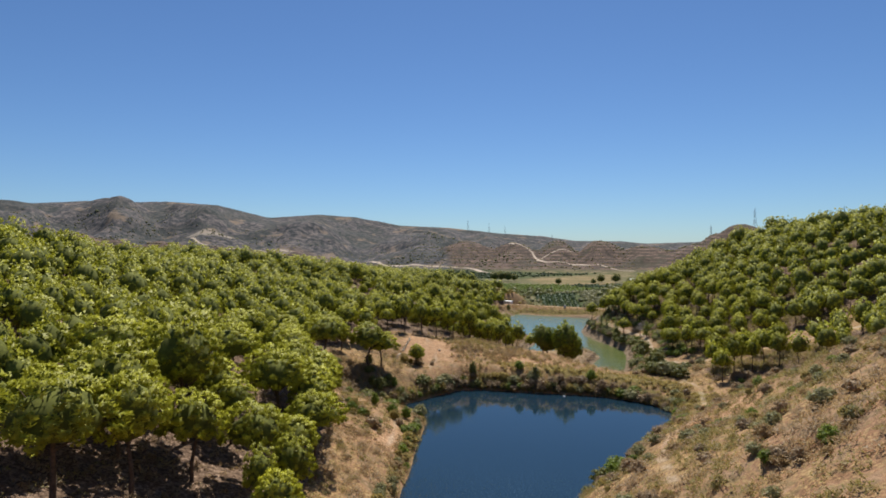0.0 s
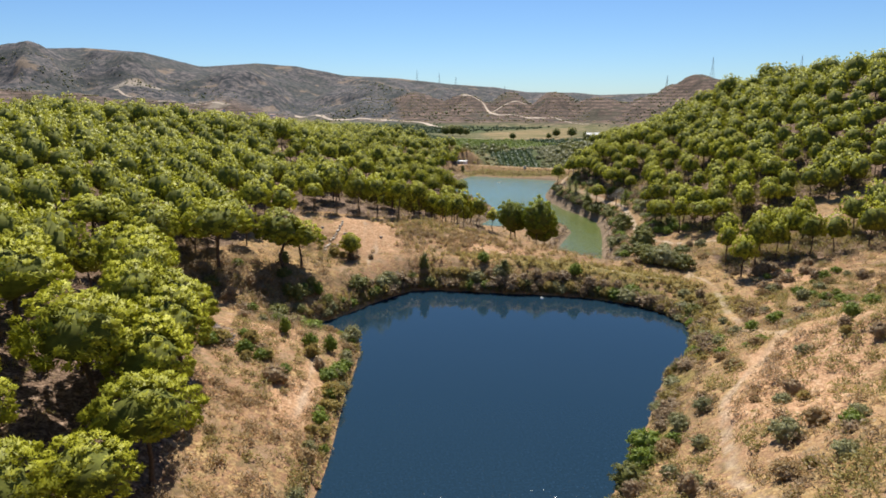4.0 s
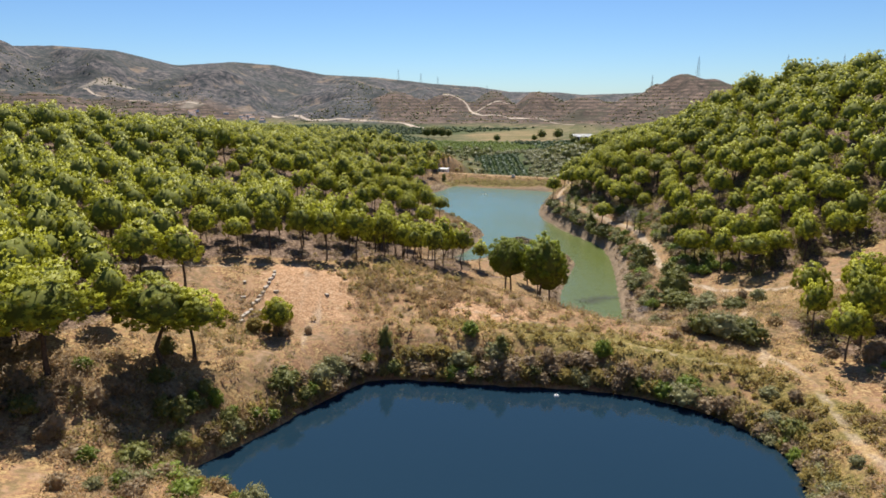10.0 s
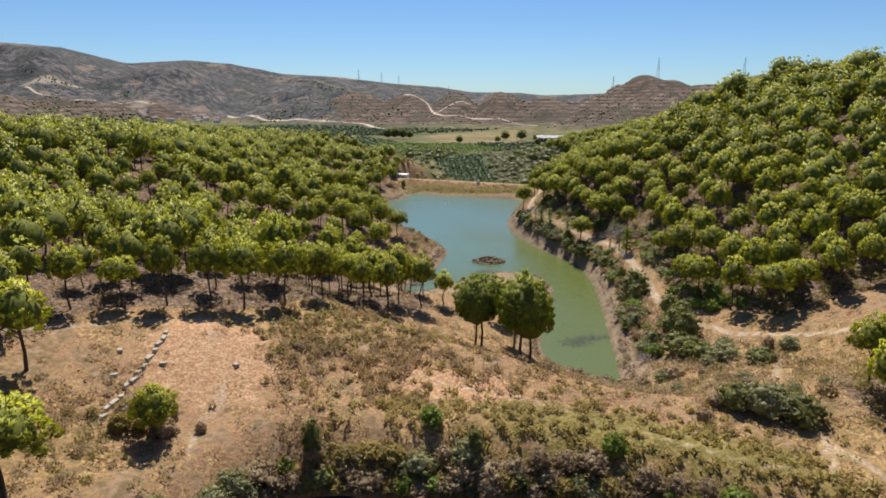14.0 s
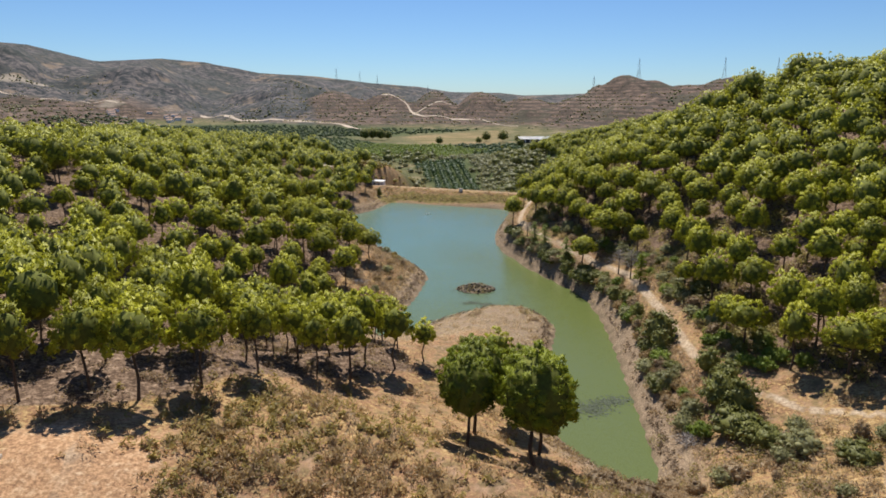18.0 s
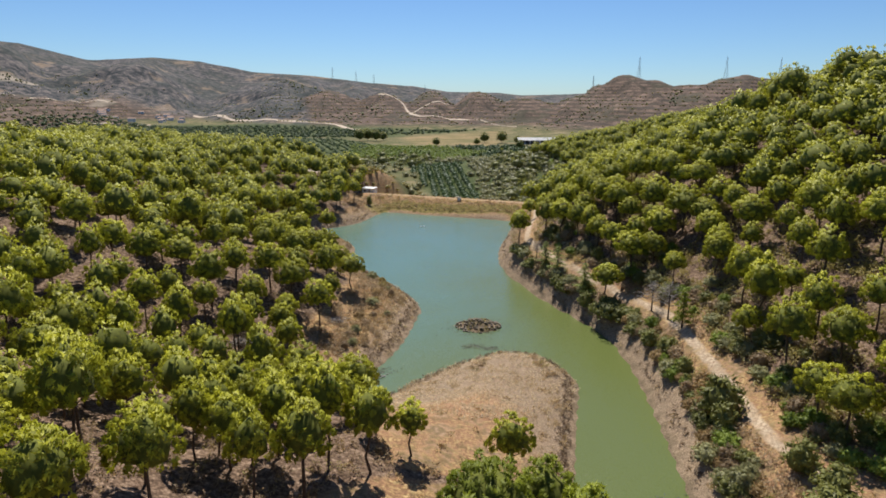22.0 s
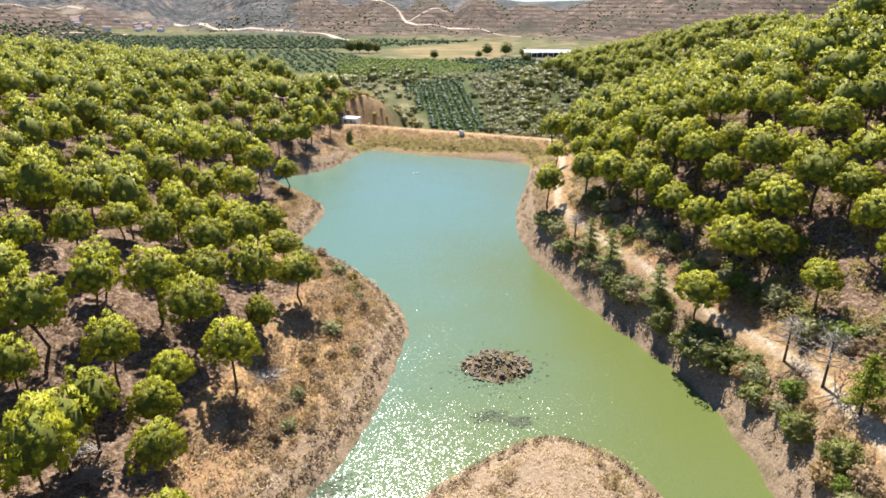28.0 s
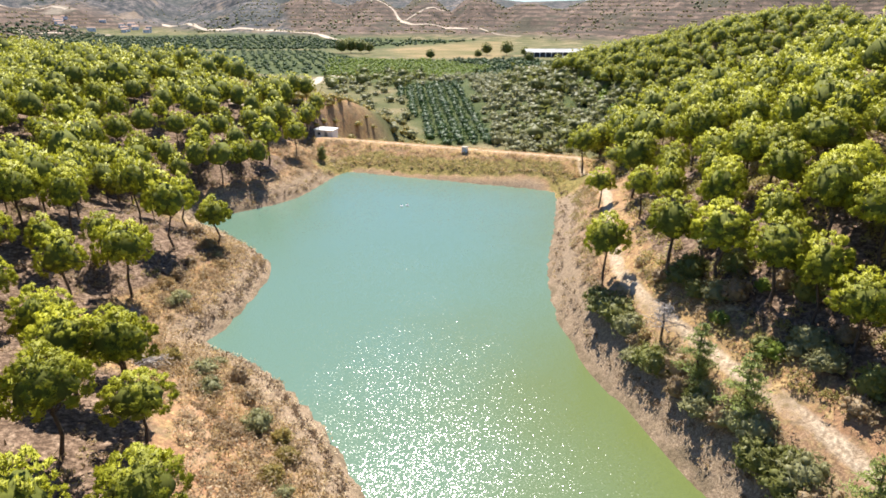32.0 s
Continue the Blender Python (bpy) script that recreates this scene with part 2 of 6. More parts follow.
# ---- materials ----
def material(name, rough=0.8):
    m = bpy.data.materials.new(name)
    m.use_nodes = True
    nt = m.node_tree
    b = nt.nodes["Principled BSDF"]
    b.inputs["Roughness"].default_value = rough
    b.inputs["Specular IOR Level"].default_value = 0.25
    return m, nt, b


def node(nt, kind, **values):
    n = nt.nodes.new("ShaderNode" + kind)
    for k, v in values.items():
        if k in n.inputs:
            n.inputs[k].default_value = v
    return n


def link(nt, a, b):
    nt.links.new(a, b)


def noise_tex(nt, scale, detail=4.0, rough=0.55, coords="world"):
    n = node(nt, "TexNoise", Scale=scale, Detail=detail, Roughness=rough)
    g = node(nt, "NewGeometry") if coords == "world" else node(nt, "TexCoord")
    link(nt, g.outputs["Position" if coords == "world" else "Object"], n.inputs["Vector"])
    return n.outputs["Fac"]


def ramp(nt, fac, stops):
    r = node(nt, "ValToRGB")
    e = r.color_ramp.elements
    while len(e) < len(stops):
        e.new(0.5)
    for el, (p, c) in zip(e, stops):
        el.position, el.color = p, (*c, 1) if len(c) == 3 else c
    link(nt, fac, r.inputs["Fac"])
    return r.outputs["Color"]


def span(nt, v, a, b, lo=0.0, hi=1.0):
    r = node(nt, "MapRange")
    r.interpolation_type = "SMOOTHSTEP"
    for i, x in zip((1, 2, 3, 4), (a, b, lo, hi)):
        r.inputs[i].default_value = x
    link(nt, v, r.inputs[0])
    return r.outputs[0]


def calc(nt, op, a, b):
    n = node(nt, "Math")
    n.operation = op
    for i, v in enumerate((a, b)):
        if isinstance(v, (int, float)):
            n.inputs[i].default_value = v
        else:
            link(nt, v, n.inputs[i])
    return n.outputs[0]


def mix(nt, fac, a, b):
    n = node(nt, "Mix")
    n.data_type = "RGBA"
    if isinstance(fac, (int, float)):
        n.inputs[0].default_value = fac
    else:
        link(nt, fac, n.inputs[0])
    for i, v in ((6, a), (7, b)):
        if isinstance(v, tuple):
            n.inputs[i].default_value = (*v, 1)
        else:
            link(nt, v, n.inputs[i])
    return n.outputs[2]


def relief(nt, b, fac, strength, distance):
    n = node(nt, "Bump", Strength=strength, Distance=distance)
    link(nt, fac, n.inputs["Height"])
    link(nt, n.outputs[0], b.inputs["Normal"])


def plain(name, colour, rough=0.8, scale=3.0, vary=0.25, metal=0.0, bump_by=0.0):
    """A surface of one main colour with grain and stains."""
    m, nt, b = material(name, rough)
    a = noise_tex(nt, scale, 5, 0.6, "object")
    lo = tuple(c * (1 - vary) for c in colour)
    hi = tuple(min(c * (1 + vary), 1) for c in colour)
    c1 = ramp(nt, a, [(0.3, lo), (0.7, hi)])
    c2 = mix(nt, span(nt, noise_tex(nt, scale * 7, 3, 0.6, "object"), 0.55, 0.75, 0, 0.35), c1, tuple(c * 0.6 for c in colour))
    link(nt, c2, b.inputs["Base Color"])
    b.inputs["Metallic"].default_value = metal
    if bump_by:
        relief(nt, b, a, 0.6, bump_by)
    return m


def uneven(nt, b, scale, amount, detail=2.0):
    """A normal that wavers from place to place."""
    g = node(nt, "NewGeometry")
    n = node(nt, "TexNoise", Scale=scale, Detail=detail)
    link(nt, g.outputs["Position"], n.inputs["Vector"])
    steps = [("SUBTRACT", n.outputs["Color"], (0.5, 0.5, 0.5)), ("MULTIPLY", None, amount), ("ADD", None, g.outputs["Normal"]), ("NORMALIZE", None, None)]
    last = None
    for op, a, v in steps:
        m = node(nt, "VectorMath")
        m.operation = op
        link(nt, a or last, m.inputs[0])
        if isinstance(v, tuple):
            m.inputs[1].default_value = v
        elif v is not None:
            link(nt, v, m.inputs[1])
        last = m.outputs[0]
    link(nt, last, b.inputs["Normal"])


def foliage(name, dark, light, through_light=0.35, patch=0.12, fuzz=0.0):
    """Needles or leaves: a little light passes through them."""
    m, nt, b = material(name, 0.55)
    g = node(nt, "NewGeometry")
    o = node(nt, "ObjectInfo")
    k = calc(nt, "ADD", calc(nt, "MULTIPLY", g.outputs["Random Per Island"], 0.22), calc(nt, "MULTIPLY", o.outputs["Random"], 0.34))
    k = calc(nt, "ADD", k, calc(nt, "MULTIPLY", span(nt, noise_tex(nt, patch, 3), 0.3, 0.7), 0.22))
    k = calc(nt, "ADD", k, calc(nt, "MULTIPLY", span(nt, noise_tex(nt, 1.5, 2), 0.3, 0.7), 0.28))
    colour = ramp(nt, k, [(0.05, dark), (0.95, light)])
    link(nt, colour, b.inputs["Base Color"])
    if fuzz:
        uneven(nt, b, 5.0, (fuzz, fuzz, fuzz))
    t = node(nt, "BsdfTranslucent")
    link(nt, mix(nt, 0.35, colour, tuple(c * 1.5 for c in light)), t.inputs["Color"])
    s = node(nt, "MixShader")
    s.inputs[0].default_value = through_light
    link(nt, b.outputs[0], s.inputs[1])
    link(nt, t.outputs[0], s.inputs[2])
    link(nt, s.outputs[0], nt.nodes["Material Output"].inputs["Surface"])
    return m


PINE = foliage("pine_needles", (0.125, 0.135, 0.011), (0.54, 0.53, 0.042), 0.22, 0.12, 0.3)
DARK_PINE = foliage("dark_needles", (0.065, 0.085, 0.008), (0.32, 0.36, 0.03), 0.28, 0.12, 0.5)
CEDAR = foliage("cedar_needles", (0.11, 0.135, 0.035), (0.33, 0.37, 0.11), 0.4)
LEAF = foliage("shrub_leaves", (0.07, 0.075, 0.02), (0.26, 0.26, 0.07), 0.3)
OLIVE = foliage("grey_green_leaves", (0.14, 0.14, 0.06), (0.38, 0.36, 0.17))
GREEN = foliage("fresh_leaves", (0.08, 0.12, 0.015), (0.26, 0.32, 0.05))
DRY = foliage("dry_shrub", (0.17, 0.11, 0.045), (0.48, 0.34, 0.16), 0.4)
SCRUB = foliage("dull_scrub", (0.13, 0.115, 0.03), (0.42, 0.345, 0.11), 0.4)
RIM = foliage("brown_reed", (0.07, 0.045, 0.025), (0.2, 0.13, 0.075), 0.3)
PALE = foliage("pale_straw", (0.42, 0.31, 0.18), (0.68, 0.55, 0.36), 0.4)
BRUSH = foliage("brown_brush", (0.135, 0.095, 0.055), (0.47, 0.345, 0.2), 0.4)
STRAW = foliage("straw", (0.28, 0.185, 0.08), (0.56, 0.42, 0.21), 0.5)
REED = foliage("reed", (0.18, 0.145, 0.045), (0.48, 0.375, 0.125), 0.5)
ORCHARD = foliage("orchard_leaves", (0.02, 0.045, 0.012), (0.075, 0.125, 0.03), 0.2)
# dull dark green, painted shade for the inside of the crowns
HEART_SHADE = plain("crown_shade", (0.12, 0.13, 0.02), 0.9, 2.5, 0.35)
TWIG = plain("dead_twigs", (0.33, 0.29, 0.26), 0.85, 4)
BARK = plain("pine_bark", (0.1, 0.07, 0.05), 0.9, 5, 0.4, 0, 0.03)
STONE = plain("pale_stone", (0.42, 0.36, 0.29), 0.85, 2.5, 0.25, 0, 0.03)
RUBBLE = plain("rubble", (0.14, 0.115, 0.085), 0.9, 1.5, 0.45)
WEED = plain("water_weed", (0.075, 0.09, 0.055), 0.8, 2.0, 0.3)
WHITE = plain("white_render", (0.78, 0.77, 0.74), 0.7, 1.5, 0.08)
ROOF = plain("pale_sheet_roof", (0.75, 0.74, 0.72), 0.5, 0.4, 0.1)
# near-black that stands in for the shade inside barn and windows
SHADE = plain("opening_shade", (0.04, 0.04, 0.045), 0.7, 1.0)
STEEL = plain("galvanised_steel", (0.3, 0.31, 0.33), 0.5, 2.0, 0.15, 0.6)
PATH = plain("pale_dirt", (0.5, 0.4, 0.3), 0.9, 0.08, 0.2)
TILE = plain("clay_roof", (0.34, 0.22, 0.16), 0.8, 1.0, 0.25)


def ground_material():
    m, nt, b = material("ground", 0.95)
    b.inputs["Specular IOR Level"].default_value = 0.1

    def masks(name):
        a = node(nt, "Attribute")
        a.attribute_name = name
        s = node(nt, "SeparateColor")
        link(nt, a.outputs["Color"], s.inputs[0])
        return s.outputs[0], s.outputs[1], s.outputs[2], a.outputs["Alpha"]

    track, shore, trail, valley = masks("near_masks")
    bare, lush, wood, hills = masks("cover_masks")
    tan, green, red, road = masks("far_masks")
    big, mid, fine, grit = noise_tex(nt, 0.045, 4), noise_tex(nt, 0.35, 5), noise_tex(nt, 1.6, 5, 0.65), noise_tex(nt, 7.0, 4, 0.7)
    soil = ramp(nt, mid, [(0.3, (0.25, 0.135, 0.072)), (0.5, (0.38, 0.222, 0.125)), (0.68, (0.48, 0.325, 0.205))])
    grass = ramp(nt, fine, [(0.3, (0.14, 0.083, 0.03)), (0.5, (0.4, 0.255, 0.11)), (0.7, (0.56, 0.4, 0.2))])
    c = mix(nt, span(nt, calc(nt, "ADD", fine, calc(nt, "MULTIPLY", big, 0.6)), 0.68, 0.92), soil, grass)
    c = mix(nt, span(nt, calc(nt, "MULTIPLY", fine, mid), 0.25, 0.36, 0, 0.65), c, (0.13, 0.095, 0.05))
    patchy = noise_tex(nt, 0.55, 6, 0.7)
    c = mix(nt, span(nt, patchy, 0.52, 0.62, 0, 0.6), c, ramp(nt, grit, [(0.3, (0.09, 0.07, 0.035)), (0.7, (0.25, 0.18, 0.09))]))
    litter = ramp(nt, fine, [(0.3, (0.075, 0.048, 0.032)), (0.5, (0.175, 0.115, 0.078)), (0.7, (0.38, 0.27, 0.19))])
    c = mix(nt, span(nt, calc(nt, "ADD", wood, calc(nt, "MULTIPLY", calc(nt, "SUBTRACT", mid, 0.5), 0.9)), 0.3, 0.7), c, litter)
    earth = ramp(nt, fine, [(0.3, (0.38, 0.215, 0.12)), (0.52, (0.53, 0.315, 0.17)), (0.72, (0.62, 0.44, 0.28))])
    c = mix(nt, span(nt, calc(nt, "ADD", bare, calc(nt, "MULTIPLY", calc(nt, "SUBTRACT", mid, 0.5), 1.1)), 0.4, 0.65), c, earth)
    moist = ramp(nt, fine, [(0.3, (0.1, 0.095, 0.028)), (0.5, (0.22, 0.175, 0.055)), (0.7, (0.36, 0.26, 0.1))])
    c = mix(nt, span(nt, calc(nt, "ADD", lush, calc(nt, "MULTIPLY", calc(nt, "SUBTRACT", mid, 0.5), 1.1)), 0.4, 0.7), c, moist)
    beach = ramp(nt, grit, [(0.3, (0.14, 0.095, 0.06)), (0.5, (0.3, 0.22, 0.15)), (0.7, (0.46, 0.36, 0.25))])
    edge = calc(nt, "ADD", shore, calc(nt, "MULTIPLY", calc(nt, "SUBTRACT", mid, 0.5), 0.16))
    c = mix(nt, span(nt, edge, 0.12, 0.32, 0.85, 0), c, beach)
    c = mix(nt, span(nt, edge, -0.01, 0.035, 0.7, 0), c, (0.13, 0.1, 0.06))
    path = ramp(nt, fine, [(0.3, (0.38, 0.27, 0.17)), (0.5, (0.52, 0.4, 0.28)), (0.7, (0.62, 0.51, 0.38))])
    wob = calc(nt, "MULTIPLY", calc(nt, "SUBTRACT", fine, 0.5), 0.12)
    c = mix(nt, span(nt, calc(nt, "ADD", trail, wob), 0.02, 0.07, 0.6, 0), c, path)
    c = mix(nt, span(nt, calc(nt, "ADD", track, wob), 0.05, 0.09, 0.85, 0), c, path)
    # valley floor
    vc = ramp(nt, noise_tex(nt, 0.05, 5), [(0.3, (0.07, 0.085, 0.03)), (0.5, (0.15, 0.14, 0.06)), (0.7, (0.3, 0.23, 0.13))])
    vc = mix(nt, tan, vc, ramp(nt, noise_tex(nt, 0.02, 4), [(0.35, (0.17, 0.15, 0.06)), (0.65, (0.33, 0.235, 0.12))]))
    vc = mix(nt, green, vc, ramp(nt, noise_tex(nt, 0.06, 5), [(0.3, (0.045, 0.065, 0.02)), (0.7, (0.12, 0.135, 0.05))]))
    c = mix(nt, valley, c, vc)
    # scrub and terraces of the hills
    g = node(nt, "NewGeometry")
    z = node(nt, "SeparateXYZ")
    link(nt, g.outputs["Position"], z.inputs[0])
    wave = calc(nt, "SINE", calc(nt, "ADD", calc(nt, "MULTIPLY", z.outputs[2], 0.95), calc(nt, "MULTIPLY", noise_tex(nt, 0.01, 3), 9.0)), 0.0)
    # scrub greyed towards blue, which puts distance haze into the colour
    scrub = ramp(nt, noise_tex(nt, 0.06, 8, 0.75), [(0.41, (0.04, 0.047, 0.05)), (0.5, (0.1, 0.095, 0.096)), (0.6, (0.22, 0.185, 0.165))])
    brown = ramp(nt, noise_tex(nt, 0.05, 8, 0.75), [(0.36, (0.05, 0.043, 0.033)), (0.5, (0.145, 0.1, 0.076)), (0.66, (0.31, 0.215, 0.16))])
    terraced = calc(nt, "MULTIPLY", span(nt, wave, 0.1, 0.6, 0, 0.85), span(nt, noise_tex(nt, 0.012, 4), 0.36, 0.5))
    brown = mix(nt, terraced, brown, (0.075, 0.06, 0.045))
    brown = mix(nt, span(nt, noise_tex(nt, 0.014, 6, 0.65), 0.52, 0.62, 0, 0.6), brown, (0.075, 0.075, 0.048))
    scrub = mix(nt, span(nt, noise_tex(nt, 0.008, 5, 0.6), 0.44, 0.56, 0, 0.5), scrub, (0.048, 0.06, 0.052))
    scrub = mix(nt, span(nt, noise_tex(nt, 0.011, 6, 0.7), 0.56, 0.64, 0, 0.7), scrub, (0.3, 0.22, 0.15))
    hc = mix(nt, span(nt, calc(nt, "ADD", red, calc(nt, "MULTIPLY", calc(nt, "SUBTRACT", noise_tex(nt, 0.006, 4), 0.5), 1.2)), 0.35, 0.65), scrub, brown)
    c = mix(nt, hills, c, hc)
    c = mix(nt, span(nt, road, 0.3, 0.6), c, (0.52, 0.43, 0.33))
    speck = span(nt, noise_tex(nt, 3.2, 6, 0.8), 0.38, 0.62, 0.64, 1.08)
    sp = node(nt, "VectorMath")
    sp.operation = "SCALE"
    link(nt, c, sp.inputs[0])
    link(nt, speck, sp.inputs["Scale"])
    link(nt, sp.outputs[0], b.inputs["Base Color"])
    near = calc(nt, "ADD", calc(nt, "MULTIPLY", fine, 0.7), calc(nt, "MULTIPLY", grit, 0.4))
    relief(nt, b, near, 0.7, 0.25)
    return m


def water_material(name, first_tone, second_tone, waves, slope, rough, ruffled, tone_drift, detail):
    """Opaque water of some depth: its facets lean every way by about the given slope."""
    m, nt, b = material(name, rough)
    b.inputs["IOR"].default_value = 1.36
    b.inputs["Specular IOR Level"].default_value = 0.5
    g = node(nt, "NewGeometry")
    xyz = node(nt, "SeparateXYZ")
    link(nt, g.outputs["Position"], xyz.inputs[0])
    # lake: yellower murk near the right bank, sky reflection painted as farther turquoise
    murk = calc(nt, "ADD", noise_tex(nt, 0.03, 3), calc(nt, "ADD", calc(nt, "MULTIPLY", xyz.outputs[0], tone_drift[0]), calc(nt, "MULTIPLY", calc(nt, "SUBTRACT", xyz.outputs[1], tone_drift[2]), tone_drift[1])))
    link(nt, mix(nt, span(nt, murk, 0.3, 1.3), first_tone, second_tone), b.inputs["Base Color"])
    calm = span(nt, noise_tex(nt, 0.05, 3), 0.35, 0.65, 0.6, 1.0)
    power = calc(nt, "MULTIPLY", calm, slope)
    if ruffled:  # a breeze roughens this end of the water
        power = calc(nt, "ADD", power, calc(nt, "MULTIPLY", span(nt, xyz.outputs[1], ruffled[0], ruffled[1]), ruffled[2]))
    cc = node(nt, "CombineXYZ")
    for i in (0, 1):
        link(nt, power, cc.inputs[i])
    uneven(nt, b, waves, cc.outputs[0], detail)
    return m


GROUND = ground_material()
LAKE_WATER = water_material("green_lake_water", (0.105, 0.172, 0.125), (0.112, 0.136, 0.04), 6.0, 0.85, 0.16, None, (0.02, -0.011, 215), 1.5)
POND_WATER = water_material("dark_pond_water", (0.011, 0.029, 0.046), (0.014, 0.033, 0.05), 4.0, 0.05, 0.05, (112, 70, 1.15), (0, 0, 0), 1.0)

# ---- building helpers ----
def mesh_from(name, verts, faces, mat, smooth_shade=False):
    me = bpy.data.meshes.new(name)
    v, f = np.asarray(verts, np.float32), np.asarray(faces, np.int32)
    n, k = f.shape
    me.vertices.add(len(v))
    me.vertices.foreach_set("co", v.ravel())
    me.loops.add(n * k)
    me.loops.foreach_set("vertex_index", f.ravel())
    me.polygons.add(n)
    me.polygons.foreach_set("loop_start", np.arange(n, dtype=np.int32) * k)
    me.polygons.foreach_set("loop_total", np.full(n, k, np.int32))
    me.polygons.foreach_set("use_smooth", np.full(n, smooth_shade))
    me.materials.append(mat)
    me.update(calc_edges=True)
    return me


def empty(name, m=None):
    ob = new(name)
    ob.empty_display_size = 0.3
    if m is not None:
        ob.matrix_world = m
    return ob


def part(name, data, parent, label=""):
    ob = new(name, data)
    ob.parent = parent
    return tagged(ob, label)


def part_bm(name, bm, mat, parent, label=""):
    me = bpy.data.meshes.new(name)
    bm.to_mesh(me)
    bm.free()
    me.materials.append(mat)
    return part(name, me, parent, label)


def box(bm, size, at=(0, 0, 0), turn=(0, 0, 0), bevel=0.0):
    r = bmesh.ops.create_cube(bm, size=1.0, matrix=pose(*at, *turn) @ Matrix.Diagonal((*size, 1)))
    if bevel:
        edges = list({e for v in r["verts"] for e in v.link_edges})
        bmesh.ops.bevel(bm, geom=edges, offset=bevel, segments=1, affect="EDGES")


def tube(points, radii, sides=7):
    """Verts and quads of a bent, tapered tube."""
    p, verts, faces = np.array(points, float), [], []
    for i in range(len(p)):
        d = p[min(i + 1, len(p) - 1)] - p[max(i - 1, 0)]
        d = d / (np.linalg.norm(d) + 1e-9)
        a = np.cross(d, (0.31, 0.95, 0.07))
        a /= np.linalg.norm(a) + 1e-9
        c = np.cross(d, a)
        for k in range(sides):
            w = 2 * math.pi * k / sides
            verts.append(p[i] + radii[i] * (math.cos(w) * a + math.sin(w) * c))
    for i in range(len(p) - 1):
        for k in range(sides):
            n = (k + 1) % sides
            faces.append((i * sides + k, i * sides + n, (i + 1) * sides + n, (i + 1) * sides + k))
    return np.array(verts), np.array(faces)


def joined(pieces):
    verts, faces, n = [], [], 0
    for v, f in pieces:
        verts.append(v)
        faces.append(f + n)
        n += len(v)
    return np.concatenate(verts), np.concatenate(faces)


# ---- ground: one sheet to the horizon ----
def spread(lo, hi, step, cap, inner, limit):
    """Even steps from lo to hi, then growing ones up to cap, and on to the limit."""
    def out(start, sign, end):
        res, d, p = [], step, start
        while abs(p) < end:
            d = min(d * 1.09, cap) if abs(p) < inner else d * 1.25
            p += sign * d
            res.append(p)
        return res
    return np.array(out(lo, -1, limit)[::-1] + list(np.arange(lo, hi, step)) + out(hi, 1, limit))


gx = spread(-45, 105, 1.35, 19, 1700, 4600)
gy = spread(58, 400, 1.35, 15, 2700, 4600)
X, Y = np.meshgrid(gx, gy)
XF, YF = X.ravel(), Y.ravel()
H, K = land(XF, YF)
nx_, ny_ = len(gx), len(gy)
idx = np.arange(nx_ * ny_).reshape(ny_, nx_)
quads = np.stack([idx[:-1, :-1], idx[:-1, 1:], idx[1:, 1:], idx[1:, :-1]], -1).reshape(-1, 4)
ground_me = mesh_from("ground", np.stack([XF, YF, H], -1), quads, GROUND, True)


def add_masks(me, name, r, g, b, a):
    layer = me.attributes.new(name, "FLOAT_COLOR", "POINT")
    layer.data.foreach_set("color", np.clip(np.stack([r, g, b, a], -1), 0, 1).astype(np.float32).ravel())


def inner(x, y, poly, soft):
    return smooth(-soft, soft, -shore_distance(x, y, np.array(poly, float)))


LEFT_EDGE = ([0, 60, 75, 100, 112, 120, 132, 142, 150, 165, 178, 180, 183, 190, 198, 203, 206], [-11, -13, -14.5, -16.5, -22, -32, -38, -30, -24, -24, -18, -16, -2, 8, 17, 27, 60])


def wooded(x, y, k):
    """How far inside the planted pines a place lies: above 0 within."""
    left_in = np.where(y < 206, np.interp(y, *LEFT_EDGE) - x, 3.0)
    shore_gap = np.interp(y, [205, 235, 250, 300, 320, 335, 400], [4, 6, 13, 12, 6, 5, 6])
    left_in = np.minimum(left_in, k["shore"] - shore_gap)
    left_in = np.minimum(left_in, np.where((y > 205) & (y < 246), 27 - x, 99))
    r1 = np.minimum(np.minimum(y - 182, x - np.interp(y, [182, 203, 240, 300, 330, 370], [76, 70, 77, 74, 87, 99])), k["track"] - 2.2)
    r2 = np.minimum(np.minimum(162 - y, y - 144), x - 63)
    r3 = np.minimum(x - 100, np.minimum(y - 120, 168 - y))
    right_in = np.maximum(np.maximum(r1, r2), r3)
    far = np.where(k["v"] > 14, 14 - k["v"], 99)
    dam_gap = np.abs((x - 69) * 0.848 - (y - 386.5) * 0.53) - 36
    far = np.minimum(far, np.where(k["v"] > -24, dam_gap, 99))
    spur = np.minimum(15 - shore_distance(x, y, np.array([(190, 500), (330, 470), (420, 560), (300, 600), (180, 560)], float)), 99)
    main = np.minimum(np.where(x < k["ax"], left_in, right_in), far)
    return np.maximum(main, spur)


wood = smooth(-2, 5, wooded(XF, YF, K))
bare = np.maximum.reduce([bump(XF, YF, -4, 171, 9, 11), 0.9 * bump(XF, YF, 22, 166, 14, 4, -25), 0.75 * bump(XF, YF, 40, 92, 10, 22, -35),
                          0.8 * bump(XF, YF, -9, 105, 4, 12), 0.7 * bump(XF, YF, -15, 119, 8, 6), 0.6 * bump(XF, YF, 70, 140, 9, 12)])
